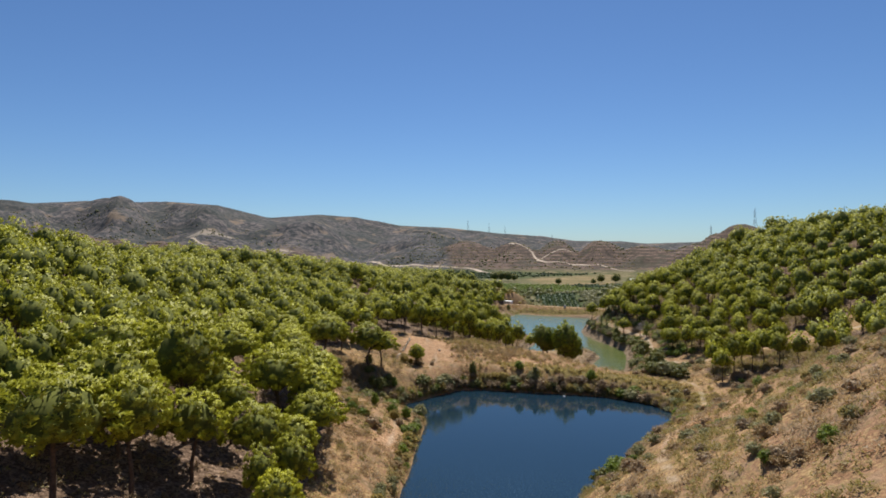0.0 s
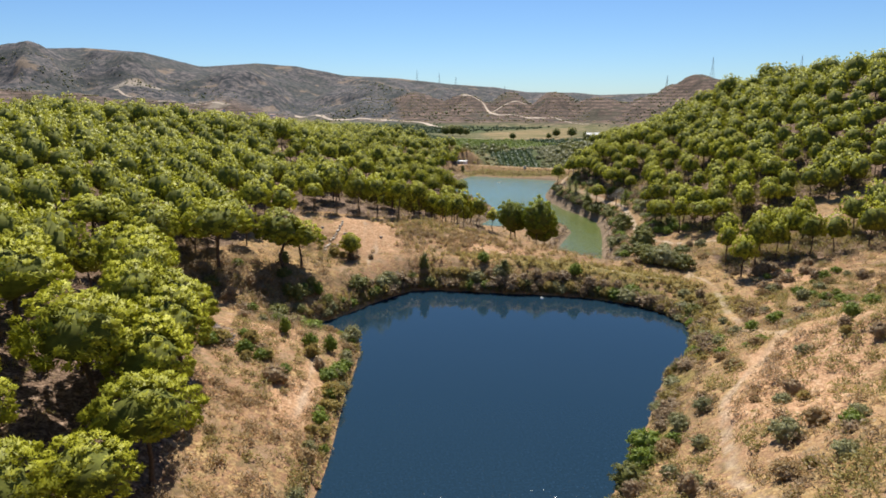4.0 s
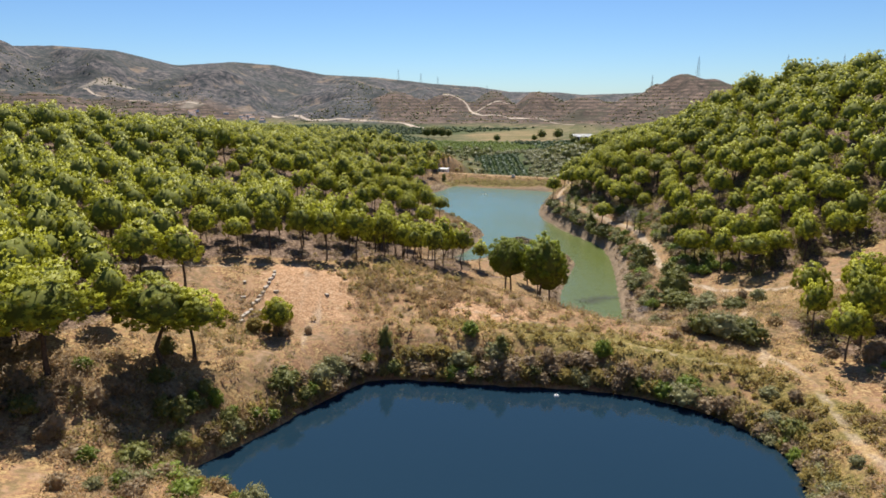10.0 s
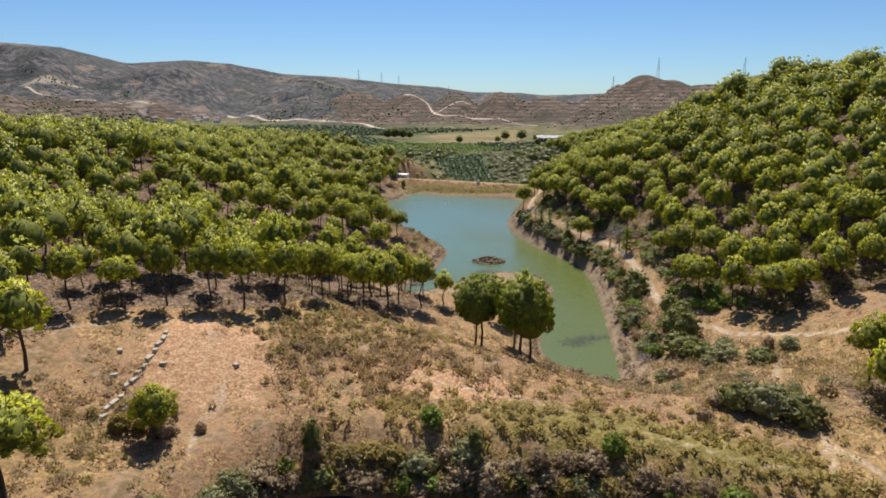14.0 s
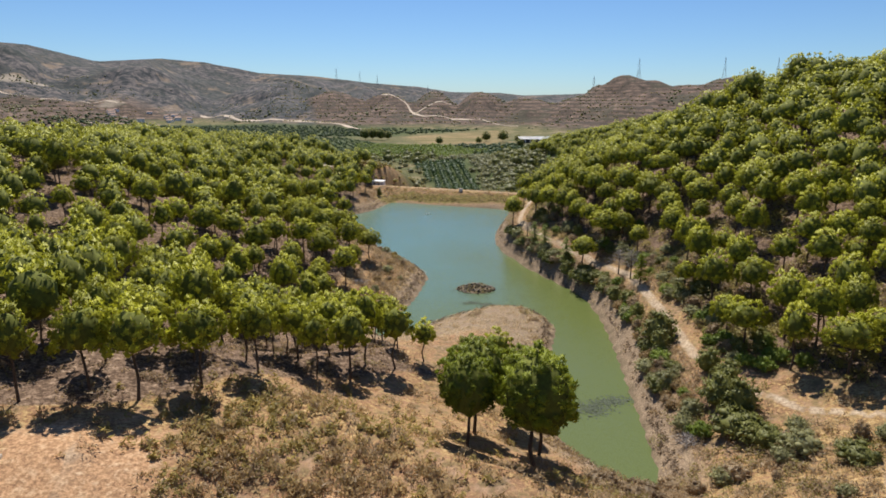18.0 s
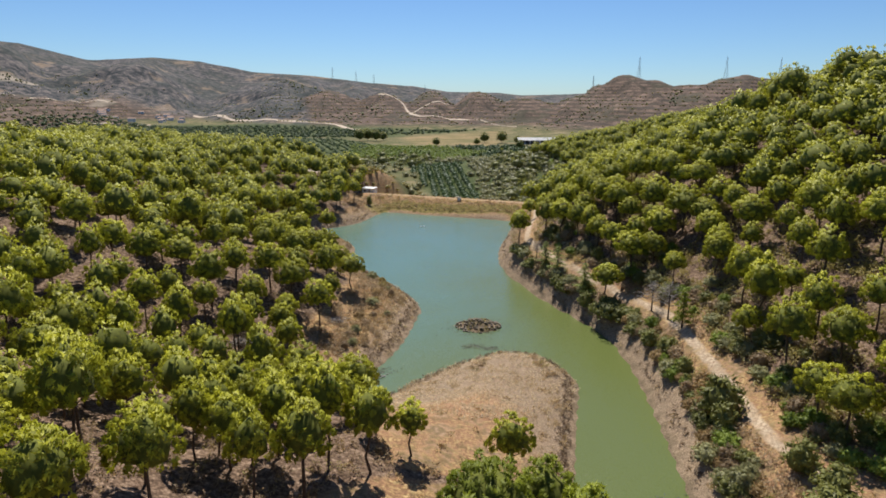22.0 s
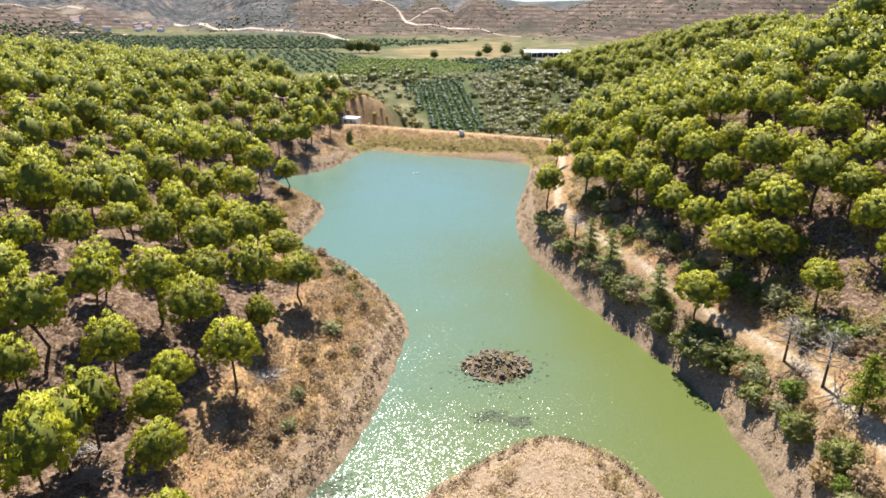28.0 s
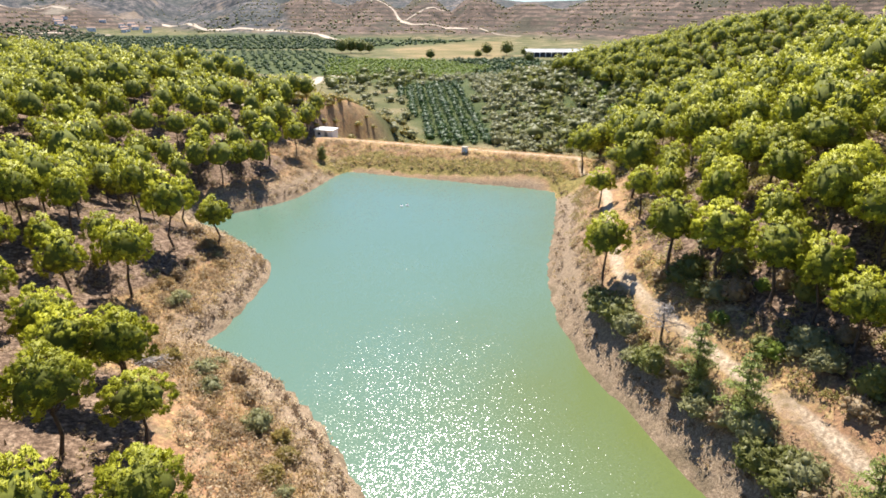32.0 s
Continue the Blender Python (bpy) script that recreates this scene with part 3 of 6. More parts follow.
lush = np.maximum.reduce([np.exp(-(((K["pond"] - 8) / 5) ** 2)) * smooth(138, 150, YF) * smooth(18, 30, XF), 0.8 * bump(XF, YF, 54, 136, 5, 14, 15),
                          0.7 * np.exp(-(((K["pond"] - 2) / 3) ** 2)) * smooth(0, 20, XF), 1.0 * np.exp(-(((K["lake"] - 2.5) / 4) ** 2)) * smooth(360, 372, YF + 0.625 * (XF - 60))])
r_far = np.hypot(XF - 20, YF - 120)
az_far = np.degrees(np.arctan2(XF - 20, YF - 120))
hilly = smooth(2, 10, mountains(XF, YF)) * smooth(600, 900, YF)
red = np.interp(az_far, [-40, -25, -14, -5, -2, 1, 30, 60], [0.8, 0.8, 0.7, 0.2, 0.1, 0.85, 0.9, 0.7]) * smooth(1900, 1650, r_far)
tan_f = inner(XF, YF, [(137, 880), (228, 848), (325, 1174), (240, 1120), (141, 1040)], 9)
green_f = np.maximum.reduce([inner(XF, YF, [(-260, 720), (70, 690), (95, 870), (60, 1010), (-260, 1010)], 8), inner(XF, YF, [(78, 445), (160, 470), (280, 720), (260, 840), (60, 860), (40, 700), (90, 600)], 8),
                             inner(XF, YF, [(-400, 1040), (108, 1040), (150, 1090), (300, 1200), (120, 1270), (20, 1390), (-200, 1480), (-420, 1400)], 8)])
road_d = np.full(XF.shape, 1e9)
for pts in ([(20, 418), (8, 450), (6, 520), (20, 563), (37, 606), (50, 680), (90, 700)],
            [(150, 640), (230, 760), (330, 860)], [(190, 905), (330, 900), (420, 940)]):
    road_d = np.minimum(road_d, line_distance(XF, YF, pts)[0] - 0.0016 * np.hypot(XF, YF))
add_masks(ground_me, "near_masks", K["track"] / 10, np.where(K["lake"] > 1.6, np.maximum(K["lake"] / 20 - 0.5 * bump(XF, YF, 42, 231, 15, 10, 25), 0.08), K["lake"] / 20) + (K["lake"] > 60) + 0.3 * smooth(362, 372, YF + 0.625 * (XF - 60)), K["trail"] / 10, smooth(0.25, 0.6, K["valley"]))
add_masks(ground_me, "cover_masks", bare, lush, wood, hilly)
scars = np.maximum.reduce([0.46 * inner(XF, YF, [(-760, 1800), (-690, 1830), (-620, 1850), (-600, 1900), (-660, 1930), (-740, 1900)], 14), 0.44 * inner(XF, YF, [(-480, 1700), (-420, 1690), (-400, 1760), (-470, 1780)], 14), 0.42 * inner(XF, YF, [(-860, 1700), (-800, 1680), (-780, 1740), (-850, 1760)], 14)])
add_masks(ground_me, "far_masks", tan_f, green_f, red, np.maximum(smooth(3.2, 1.2, road_d), scars))
HGRID = H.reshape(ny_, nx_)


def height(x, y):
    """Height of the ground sheet itself, so that things rest on it."""
    x, y = np.atleast_1d(np.asarray(x, float)), np.atleast_1d(np.asarray(y, float))
    i, j = np.clip(np.searchsorted(gx, x) - 1, 0, nx_ - 2), np.clip(np.searchsorted(gy, y) - 1, 0, ny_ - 2)
    u, v = (x - gx[i]) / (gx[i + 1] - gx[i]), (y - gy[j]) / (gy[j + 1] - gy[j])
    return (HGRID[j, i] * (1 - u) + HGRID[j, i + 1] * u) * (1 - v) + (HGRID[j + 1, i] * (1 - u) + HGRID[j + 1, i + 1] * u) * v


ground = tagged(new("ground", ground_me), "dry orange hillsides with pale shores, straw grass and distant scrub hills", "ground", kind="structure")


# ---- the two waters ----
def water(name, shore, level, mat, label):
    c = shore.mean(0)
    ring = c + (shore - c) * 1.0
    d = ring - np.roll(ring, 1, 0)
    nrm = np.stack([d[:, 1], -d[:, 0]], -1)
    nrm = nrm / (np.linalg.norm(nrm, axis=1, keepdims=True) + 1e-9)
    area = 0.5 * np.sum(ring[:, 0] * np.roll(ring[:, 1], -1) - np.roll(ring[:, 0], -1) * ring[:, 1])
    ring = ring + nrm * (1.2 if area > 0 else -1.2)
    bm = bmesh.new()
    vs = [bm.verts.new((x, y, level)) for x, y in ring]
    f = bm.faces.new(vs)
    if f.normal.z < 0 or area < 0:
        f.normal_flip()
    bmesh.ops.triangulate(bm, faces=[f])
    me = bpy.data.meshes.new(name)
    bm.to_mesh(me)
    bm.free()
    me.materials.append(mat)
    return tagged(new(name, me), label, "water", kind="structure")


water("water_lake", LAKE, LAKE_LEVEL, LAKE_WATER, "green turquoise reservoir water with fine sunlit ripples")
water("water_pond", POND, POND_LEVEL, POND_WATER, "dark blue calm pond water reflecting the bank")

# ---- pines ----
def sprays(centres, outward, size, r, flat=0.55, brush=0.0, slim=0.42):
    """One small leafy triangle at each centre: most lie over the crown, the share brush points outward like needles."""
    n = len(centres)
    nrm = outward + r.normal(0, flat, (n, 3))
    nrm /= np.linalg.norm(nrm, axis=1, keepdims=True) + 1e-9
    a = np.cross(nrm, r.normal(0, 1, (n, 3)))
    a /= np.linalg.norm(a, axis=1, keepdims=True) + 1e-9
    out = (r.random(n) < brush)[:, None]
    a, nrm = np.where(out, nrm, a), np.where(out, a, nrm)
    b = np.cross(nrm, a)
    s = (size * r.uniform(0.6, 1.35, n))[:, None]
    v = np.stack([centres + a * s * 0.85, centres - a * s * 0.5 + b * s * slim, centres - a * s * 0.5 - b * s * slim], 1)
    return v.reshape(-1, 3), np.arange(3 * n).reshape(-1, 3)


def crown_points(r, radius, thick, base, clumps, n, lean=0.0):
    """Places on the clumps of a rounded crown whose underside is open."""
    k = np.arange(clumps) + 0.5
    up = 1 - 1.2 * k / clumps
    turn = k * 2.39996 + r.uniform(0, 6)
    flat = np.sqrt(np.clip(1 - up**2, 0, 1))
    reach = r.uniform(0.8, 0.9, clumps)
    c = np.stack([np.cos(turn) * flat * radius * reach, np.sin(turn) * flat * radius * reach, up * thick * 0.78 * reach / 0.83], -1)
    c += r.normal(0, 0.03 * radius, c.shape)
    rad = radius * r.uniform(0.8, 1.2, clumps) * 1.55 / math.sqrt(clumps)
    pick = r.integers(0, clumps, n)
    d = r.normal(0, 1, (n, 3))
    d[:, 2] = np.abs(d[:, 2]) * np.where(r.random(n) < 0.75, 1, -1)
    d /= np.linalg.norm(d, axis=1, keepdims=True)
    p = c[pick] + d * (rad[pick] * r.uniform(0.82, 1.12, n))[:, None] * (1, 1, 0.85)
    p[:, 0] += lean * p[:, 2]
    out = d * 0.8 + 0.5 * p / radius + (0, 0, 0.25)
    p[:, 2] += base
    return p, out, c + (0, 0, base), rad


def ball(fineness):
    bm = bmesh.new()
    bmesh.ops.create_icosphere(bm, subdivisions=fineness, radius=1.0)
    out = np.array([v.co for v in bm.verts]), np.array([[v.index for v in f.verts] for f in bm.faces])
    bm.free()
    return out


BALL_V, BALL_F = ball(1)
DOME_V, DOME_F = ball(2)
ROUND_V, ROUND_F = ball(3)


def tufts_of(r, centres, radii, core):
    """Dense leafy tufts: one lumpy ball at each centre, and the inner mass of the bush."""
    pieces = []
    for c, q in zip(centres, radii):
        pieces.append((c + BALL_V * q * (1, 1, 0.82) * r.uniform(0.82, 1.18, (len(BALL_V), 1)), BALL_F))
    mid, wide, tall = core
    dome = DOME_V * r.uniform(0.93, 1.07, (len(DOME_V), 1))
    dome[:, 2] = np.where(dome[:, 2] < 0, 0.4 * dome[:, 2], dome[:, 2])
    pieces.append((mid + dome * (wide, wide, tall), DOME_F))
    return joined(pieces)


def turned_out(me, normals):
    """Lets every leafy triangle take light like the rounded clump that it belongs to."""
    me.normals_split_custom_set_from_vertices(normals)
    return me


def shade_heart(me, which):
    """Gives a crown's heart a dark colour that paints the shade between clumps."""
    me.materials.append(HEART_SHADE)
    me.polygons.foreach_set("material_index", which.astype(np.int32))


def face_out(v, f, nrm):
    """Winds every triangle so that it faces along its own normal."""
    a, b, c = v[f[:, 0]], v[f[:, 1]], v[f[:, 2]]
    wrong = np.einsum("ij,ij->i", np.cross(b - a, c - a), nrm[f[:, 0]]) < 0
    f = f.copy()
    f[wrong] = f[wrong][:, ::-1]
    return f


def pine_parts(seed, height_m, radius, thick, clumps, n, size, sides=6, limbs=6, brush=0.5, slim=0.3, fine=2, heart=0.8, ragged=1.0):
    """Trunk with limbs, and the crown of needle clumps with its normals, of one umbrella-crowned pine."""
    r = np.random.default_rng(seed)
    base = height_m - thick
    bend = r.normal(0, 0.14, (4, 2))
    top = base + 0.62 * thick
    pts = [(0, 0, -0.5), (0, 0, 0.2), (bend[0, 0], bend[0, 1], base * 0.45), (bend[1, 0], bend[1, 1], base), (0.3 * bend[2, 0], 0.3 * bend[2, 1], top)]
    w = 0.017 * height_m + 0.02
    pieces = [tube(pts, [w * 1.4, w, w * 0.85, w * 0.7, w * 0.25], sides)]
    # clumps close together over a dome
    k = np.arange(clumps) + 0.5
    up, turn = 1 - 1.4 * k / clumps, k * 2.39996 + r.uniform(0, 6)
    up = np.clip(up + r.normal(0, 0.05, clumps), -0.42, 1)
    turn = turn + r.normal(0, 0.12, clumps)
    flat = np.sqrt(np.clip(1 - up**2, 0, 1))
    d = np.stack([np.cos(turn) * flat, np.sin(turn) * flat, up], -1)
    lobe = r.uniform(0, 6.28, 3)

    def outline(q):
        az = np.arctan2(q[:, 1], q[:, 0])
        return 1 + 0.09 * np.sin(2 * az + lobe[0]) + 0.06 * np.sin(3 * az + lobe[1]) + 0.05 * np.sin(5 * q[:, 2] + lobe[2])

    def placed(q, far):
        p = q * (far * outline(q))[:, None] * (radius, radius, 0.68 * thick)
        p[:, 2] = np.where(p[:, 2] < 0, 0.6 * p[:, 2], p[:, 2]) + base + 0.28 * thick
        return p

    c = placed(d, r.uniform(0.96 - 0.2 * ragged, 0.96, clumps))
    rad = radius * (0.8 + 0.45 * ragged) / math.sqrt(clumps) * r.uniform(0.7, 1.3, clumps)
    mid = np.array([0, 0, base + 0.34 * thick])
    away = (c - mid) / np.linalg.norm(c - mid, axis=1, keepdims=True)
    # the dense heart of the crown, coloured dark as the shaded gaps and underside
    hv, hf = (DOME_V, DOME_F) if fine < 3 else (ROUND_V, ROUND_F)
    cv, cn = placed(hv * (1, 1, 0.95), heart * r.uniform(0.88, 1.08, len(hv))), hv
    # needle tufts on the clumps
    pick = r.choice(clumps, n, p=rad**2 / np.sum(rad**2))
    o = r.normal(0, 1, (n, 3)) + away[pick] * 0.8 + (0, 0, 0.3)
    o /= np.linalg.norm(o, axis=1, keepdims=True)
    p = c[pick] + o * (rad[pick] * r.uniform(0.6, 1.15, n))[:, None] * (1, 1, 0.85)
    sv, sf = sprays(p, o + (0, 0, 0.2), size, r, 0.6, brush, slim)
    sn = np.repeat(o * (0.2 + 0.4 * ragged) + away[pick] * (1.25 - 0.6 * ragged) + r.normal(0, 0.16, (n, 3)), 3, 0)
    v, nrm = np.concatenate([cv, sv]), np.concatenate([cn, sn])
    nrm /= np.linalg.norm(nrm, axis=1, keepdims=True)
    f = face_out(v, np.concatenate([hf, sf + len(cv)]), nrm)
    for i in r.choice(clumps, min(limbs, clumps), replace=False):
        s = np.array([bend[1, 0], bend[1, 1], base * r.uniform(0.72, 1.0) + r.uniform(0, 0.3) * thick])
        e = c[i]
        pieces.append(tube([s, s + (e - s) * 0.5 - (0, 0, 0.04 * radius), e], [w * 0.36, w * 0.25, w * 0.1], 4))
    return joined(pieces), (v, f, nrm, len(hf))


def cone_parts(seed, height_m, radius, n, size):
    """A cedar-like tree: tiers of drooping boughs round a straight stem."""
    r = np.random.default_rng(seed)
    pieces = [tube([(0, 0, -0.4), (0, 0, height_m * 0.5), (0.1, 0, height_m)], [0.16, 0.1, 0.02], 6)]
    cs, outs = [], []
    for k in range(26):
        t = 0.16 + 0.82 * k / 26
        a = k * 2.4 + r.uniform(-0.4, 0.4)
        length = radius * (1 - t) ** 0.75 * r.uniform(0.75, 1.2) + 0.15
        s = np.array([0, 0, height_m * t])
        e = s + (math.cos(a) * length, math.sin(a) * length, -0.12 * length)
        pieces.append(tube([s, e], [0.045, 0.012], 4))
        m = int(n / 26 * (0.4 + 1.2 * (1 - t)))
        q = s + (e - s) * r.uniform(0.2, 1.05, (m, 1)) + r.normal(0, 1, (m, 3)) * (0.16 * length + 0.06, 0.16 * length + 0.06, 0.09)
        cs.append(q)
        outs.append(np.tile((0, 0, 1.0), (m, 1)))
    return joined(pieces), sprays(np.concatenate(cs), np.concatenate(outs), size, r, 0.4, 0.3, 0.22)


def stand(name, kit, at, turn, scale, label, category, group=""):
    ob = empty(name, pose(*at, 0, 0, turn) @ Matrix.Diagonal((*scale, 1)))
    part("trunk", kit[0], ob)
    part("crown", kit[1], ob)
    return tagged(ob, label, category, group)


def kit_of(trunk, crown, leaf, bark=BARK):
    me = mesh_from("crown", crown[0], crown[1], leaf, True)
    if len(crown) > 2:
        turned_out(me, crown[2])
        shade_heart(me, np.arange(len(crown[1])) < crown[3])
    return mesh_from("trunk", *trunk, bark, True), me


SHAPES = ((1, 8.5, 2.8, 4.5, 70), (2, 9.2, 2.65, 5.1, 80), (3, 8.1, 2.9, 4.1, 64), (4, 9.6, 2.5, 5.4, 84), (5, 8.9, 2.75, 4.7, 72), (6, 8.5, 2.4, 4.6, 60))
FINE_KITS = [kit_of(*pine_parts(s, hm, rd, th, int(cl * 1.3), 5400, 0.22, 7, 14, 0.55, 0.3, 3, 0.66, 0.85), PINE) for s, hm, rd, th, cl in SHAPES]
NEAR_KITS = [kit_of(*pine_parts(s + 20, hm, rd, th, cl, 2600, 0.28, 6, 9, 0.45, 0.32, 2, 0.7, 0.75), PINE) for s, hm, rd, th, cl in SHAPES]
BIG_KITS = [kit_of(*pine_parts(s, hm, 2.9, th, 120, 6800, 0.21, 7, 12, 0.6, 0.28, 3, 0.78), DARK_PINE) for s, hm, th in ((8, 9.2, 6.0), (18, 8.8, 5.4))]
YOUNG_KIT = kit_of(*pine_parts(9, 4.2, 1.7, 2.9, 60, 3600, 0.15, 6, 8, 0.55, 0.28, 3, 0.76), PINE)
CEDAR_KIT = kit_of(*cone_parts(11, 6.4, 2.3, 2400, 0.26), CEDAR)
DARK_CEDAR_KIT = kit_of(*cone_parts(12, 7.0, 2.0, 2400, 0.3), DARK_PINE)

# single trees that stand free or at the edge of the wood
BY_POND = [(-44, 138), (-34, 134), (-26, 139), (-17, 144.6), (-14.4, 147.5), (-20, 165), (-25, 163), (-29, 115), (-26, 109), (-24, 102), (-20, 102), (-19, 96), (-18.5, 90), (-31, 76),
           (-30, 84), (-27, 68), (-21.5, 72), (-18.5, 78), (-17, 84), (-24, 90), (-25, 96), (-35, 68), (-30, 61), (-33, 98), (-34, 55), (-39, 63), (-42, 80), (-40, 87), (-36, 106)]
ROW = [(-21, 179), (-16, 181), (-11, 182), (-6, 184), (-2, 184), (3, 187), (8, 191), (14, 197.5), (18, 199), (24, 203), (28.5, 207)]
BY_LAKE = [(-3.6, 275.4), (1.6, 269.1), (-2.8, 266.6), (-10.5, 299.0), (-4.2, 302.8), (-18.1, 312.4), (-13.2, 312.4), (-17.1, 346.2), (-12.1, 317.6), (-4.5, 317.8), (4.4, 277.6), (10.0, 272.2), (15.6, 270.2), (12.8, 279.0), (13.6, 293.6), (19.4, 275.8), (3.7, 305.9), (3.6, 290.7), (7.0, 311.7), (10.8, 305.1), (11.9, 315.4), (15.6, 310.0), (18.2, 323.0), (13.0, 329.0), (2.7, 317.6), (6.0, 326.4), (1.7, 366.2), (6.1, 362.4), (16.0, 367.4), (6.3, 382.4), (12.1, 378.8), (19.4, 384.7), (28.7, 375.3), (34.2, 384.7), (-7.0, 366.5), (-13.2, 356.5), (-7.3, 326.2), (-10.1, 374.3), (-5.9, 382.9), (-0.2, 375.4), (8.4, 236.0), (14.1, 244.3), (9.4, 251.0), (19.9, 251.5), (15.5, 257.2), (22.1, 259.3), (2.8, 252.9), (6.2, 259.1), (11.6, 261.0), (16.4, 264.5), (2.6, 247.5)]
LEFT_WOOD = [(-27.6, 251.8), (-24.3, 241.2), (-19.2, 241.2), (-14.5, 240.2), (-15.6, 227.0), (-9.4, 225.8), (-4.6, 231.9), (0.7, 239.1), (-4.8, 243.2), (-9.8, 250.0), (-15.0, 255.0), (-19.0, 250.1), (-19.8, 265.7), (-13.1, 260.2), (-7.4, 257.0), (-2.7, 260.4), (-8.8, 269.1), (18.0, 334.4), (-35.2, 282.5), (-30.2, 300.3), (-27.0, 269.7), (-31.6, 265.4), (-37.2, 269.9), (-32.3, 256.2), (-23.2, 288.5), (-19.4, 285.2), (-56.8, 336.7), (-34.3, 290.8), (-30.0, 339.7), (-32.0, 370.0), (4.7, 187.8), (10.7, 198.0), (6.2, 196.5), (7.2, 211.2), (1.4, 192.2), (1.3, 197.2), (1.7, 209.8), (-9.0, 218.6), (-7.6, 198.6), (-2.8, 194.5), (-6.5, 190.3), (20.2, 204.5), (17.5, 210.0)]
BY_TRACK = [(73.2, 292.3), (78.5, 283.0), (75.0, 286.0), (79.4, 277.7), (78.5, 272.6), (85.5, 273.2), (88.0, 267.7), (79.9, 263.3), (82.5, 256.1), (86.6, 261.0), (92.1, 261.9), (100.3, 269.4), (99.9, 275.2), (99.5, 280.2), (99.4, 285.3), (92.4, 279.9), (89.9, 287.0), (83.9, 277.3), (83.0, 285.8), (99.6, 334.9), (86.6, 303.7), (86.4, 313.5), (81.7, 312.5), (95.4, 362.3), (82.8, 327.4), (94.6, 302.2), (88.9, 297.1), (102.7, 328.6), (97.6, 297.6), (106.7, 309.9), (123.5, 346.7), (106.1, 288.1), (104.7, 278.1), (99.3, 261.5), (93.3, 257.0), (90.2, 250.1), (86.0, 322.9), (70.6, 302.5), (80.8, 294.9), (82.0, 306.7), (104.3, 336.6), (97.5, 312.7), (109.7, 335.1), (101.5, 309.2)]
RIGHT_WOOD = [(76.2, 220.7), (76.2, 212.3), (80.1, 208.3), (82.7, 204.1), (88.1, 211.8), (93.3, 213.0), (90.4, 206.0), (98.4, 219.3), (98.3, 230.5), (92.3, 230.4), (101.3, 247.7), (85.8, 232.1), (91.7, 240.9), (69.8, 218.5), (81.8, 247.2), (77.0, 258.5), (91.0, 224.0), (80.3, 222.7), (105.3, 223.7), (65.0, 198.4), (71.5, 196.6), (71.2, 202.5), (77.5, 197.5), (73.5, 191.1), (78.4, 192.9), (65.3, 152.7), (68.1, 157.8), (73.8, 155.6), (73.2, 149.4), (67.7, 147.0), (77.2, 152.3)]
TRACK_X, TRACK_Y = zip(*TRACK[5:19])
TRACKSIDE = [(70.6, 300), (75.6, 294.7), (77.2, 288.4), (78.5, 282), (85.3, 284.3), (79.2, 272.9), (79.5, 267.2), (86.5, 273.5), (83.2, 264), (86.7, 279.2), (88, 266.1), (73.0, 255.1), (88, 300.8), (82.4, 287.6)]
singles = list(BY_POND) + TRACKSIDE
for x, y in ROW + BY_LAKE + LEFT_WOOD + BY_TRACK + RIGHT_WOOD:
    if 183 < y < 288 and abs(x - np.interp(y, TRACK_Y, TRACK_X)) < 4.6:
        x = np.interp(y, TRACK_Y, TRACK_X) + 4.6
    if all(math.hypot(x - a, y - b) > 3.4 for a, b in singles):
        singles.append((x, y))
taken = [(34.2, 177.5), (28.4, 180.6), (37.4, 184.4), (31, 187.8), (37.4, 192.5), (-6.5, 157.5), (70.6, 273.6), (70, 279.4), (71.6, 261.8), (75, 233)] + singles

# the planted wood: loose staggered rows
tr = np.random.default_rng(21)
gxx, gyy = np.meshgrid(np.arange(-215, 300, 5.5), np.arange(-10, 610, 4.9))
gxx = gxx + (np.arange(gxx.shape[0]) % 2)[:, None] * 2.7
px_, py_ = (gxx + tr.normal(0, 1.05, gxx.shape)).ravel(), (gyy + tr.normal(0, 1.0, gyy.shape)).ravel()
TH, TK = land(px_, py_)
keep = (wooded(px_, py_, TK) > 0) & (tr.random(px_.size) < 0.93) & (TH > 0.8)
keep &= (py_ > 60) & (px_ > np.interp(py_, [0, 60, 150, 300, 420], [-60, -90, -120, -120, -100])) & (py_ > 20) & (px_ < np.interp(py_, [150, 250, 300, 380, 450, 460], [150, 190, 190, 160, 160, 420]))
keep &= ~((py_ > 183) & (py_ < 290) & (np.abs(px_ - np.interp(py_, TRACK_Y, TRACK_X)) < 4.4))
for x, y in taken:
    keep &= np.hypot(px_ - x, py_ - y) > 4.3
px_, py_ = px_[keep], py_[keep]
sx, sy = np.array(singles).T
all_x, all_y = np.concatenate([sx, px_]), np.concatenate([sy, py_])
all_z, AK = land(all_x, all_y)
rank = line_distance(all_x, all_y, AXIS)[0] + np.where(all_y > 330, 40, 0) + np.where(all_y < 50, 60, 0)
rank[: len(singles)] -= 500
order = np.argsort(rank)
near_ids, far_ids = order[:300], order[300:]
sizes = tr.normal(1.0, 0.13, len(all_x)).clip(0.68, 1.3)
sizes[: len(BY_POND)] *= np.where(np.array(BY_POND)[:, 1] < 118, 1.32, 1.22)
slim_by = np.where((all_y > 172) | (all_x > 60), np.interp(all_y, [172, 235, 262, 300], [0.82, 0.82, 0.96, 0.86]), 0.9)
slim_by = np.where((all_x > 70) & (all_y > 185), slim_by + 0.1, slim_by)
slim_by[: len(BY_POND)] = 1.0
sizes *= slim_by
tall_by = 0.98 / slim_by
sizes[:5] = (1.15, 1.3, 1.3, 1.3, 1.0)
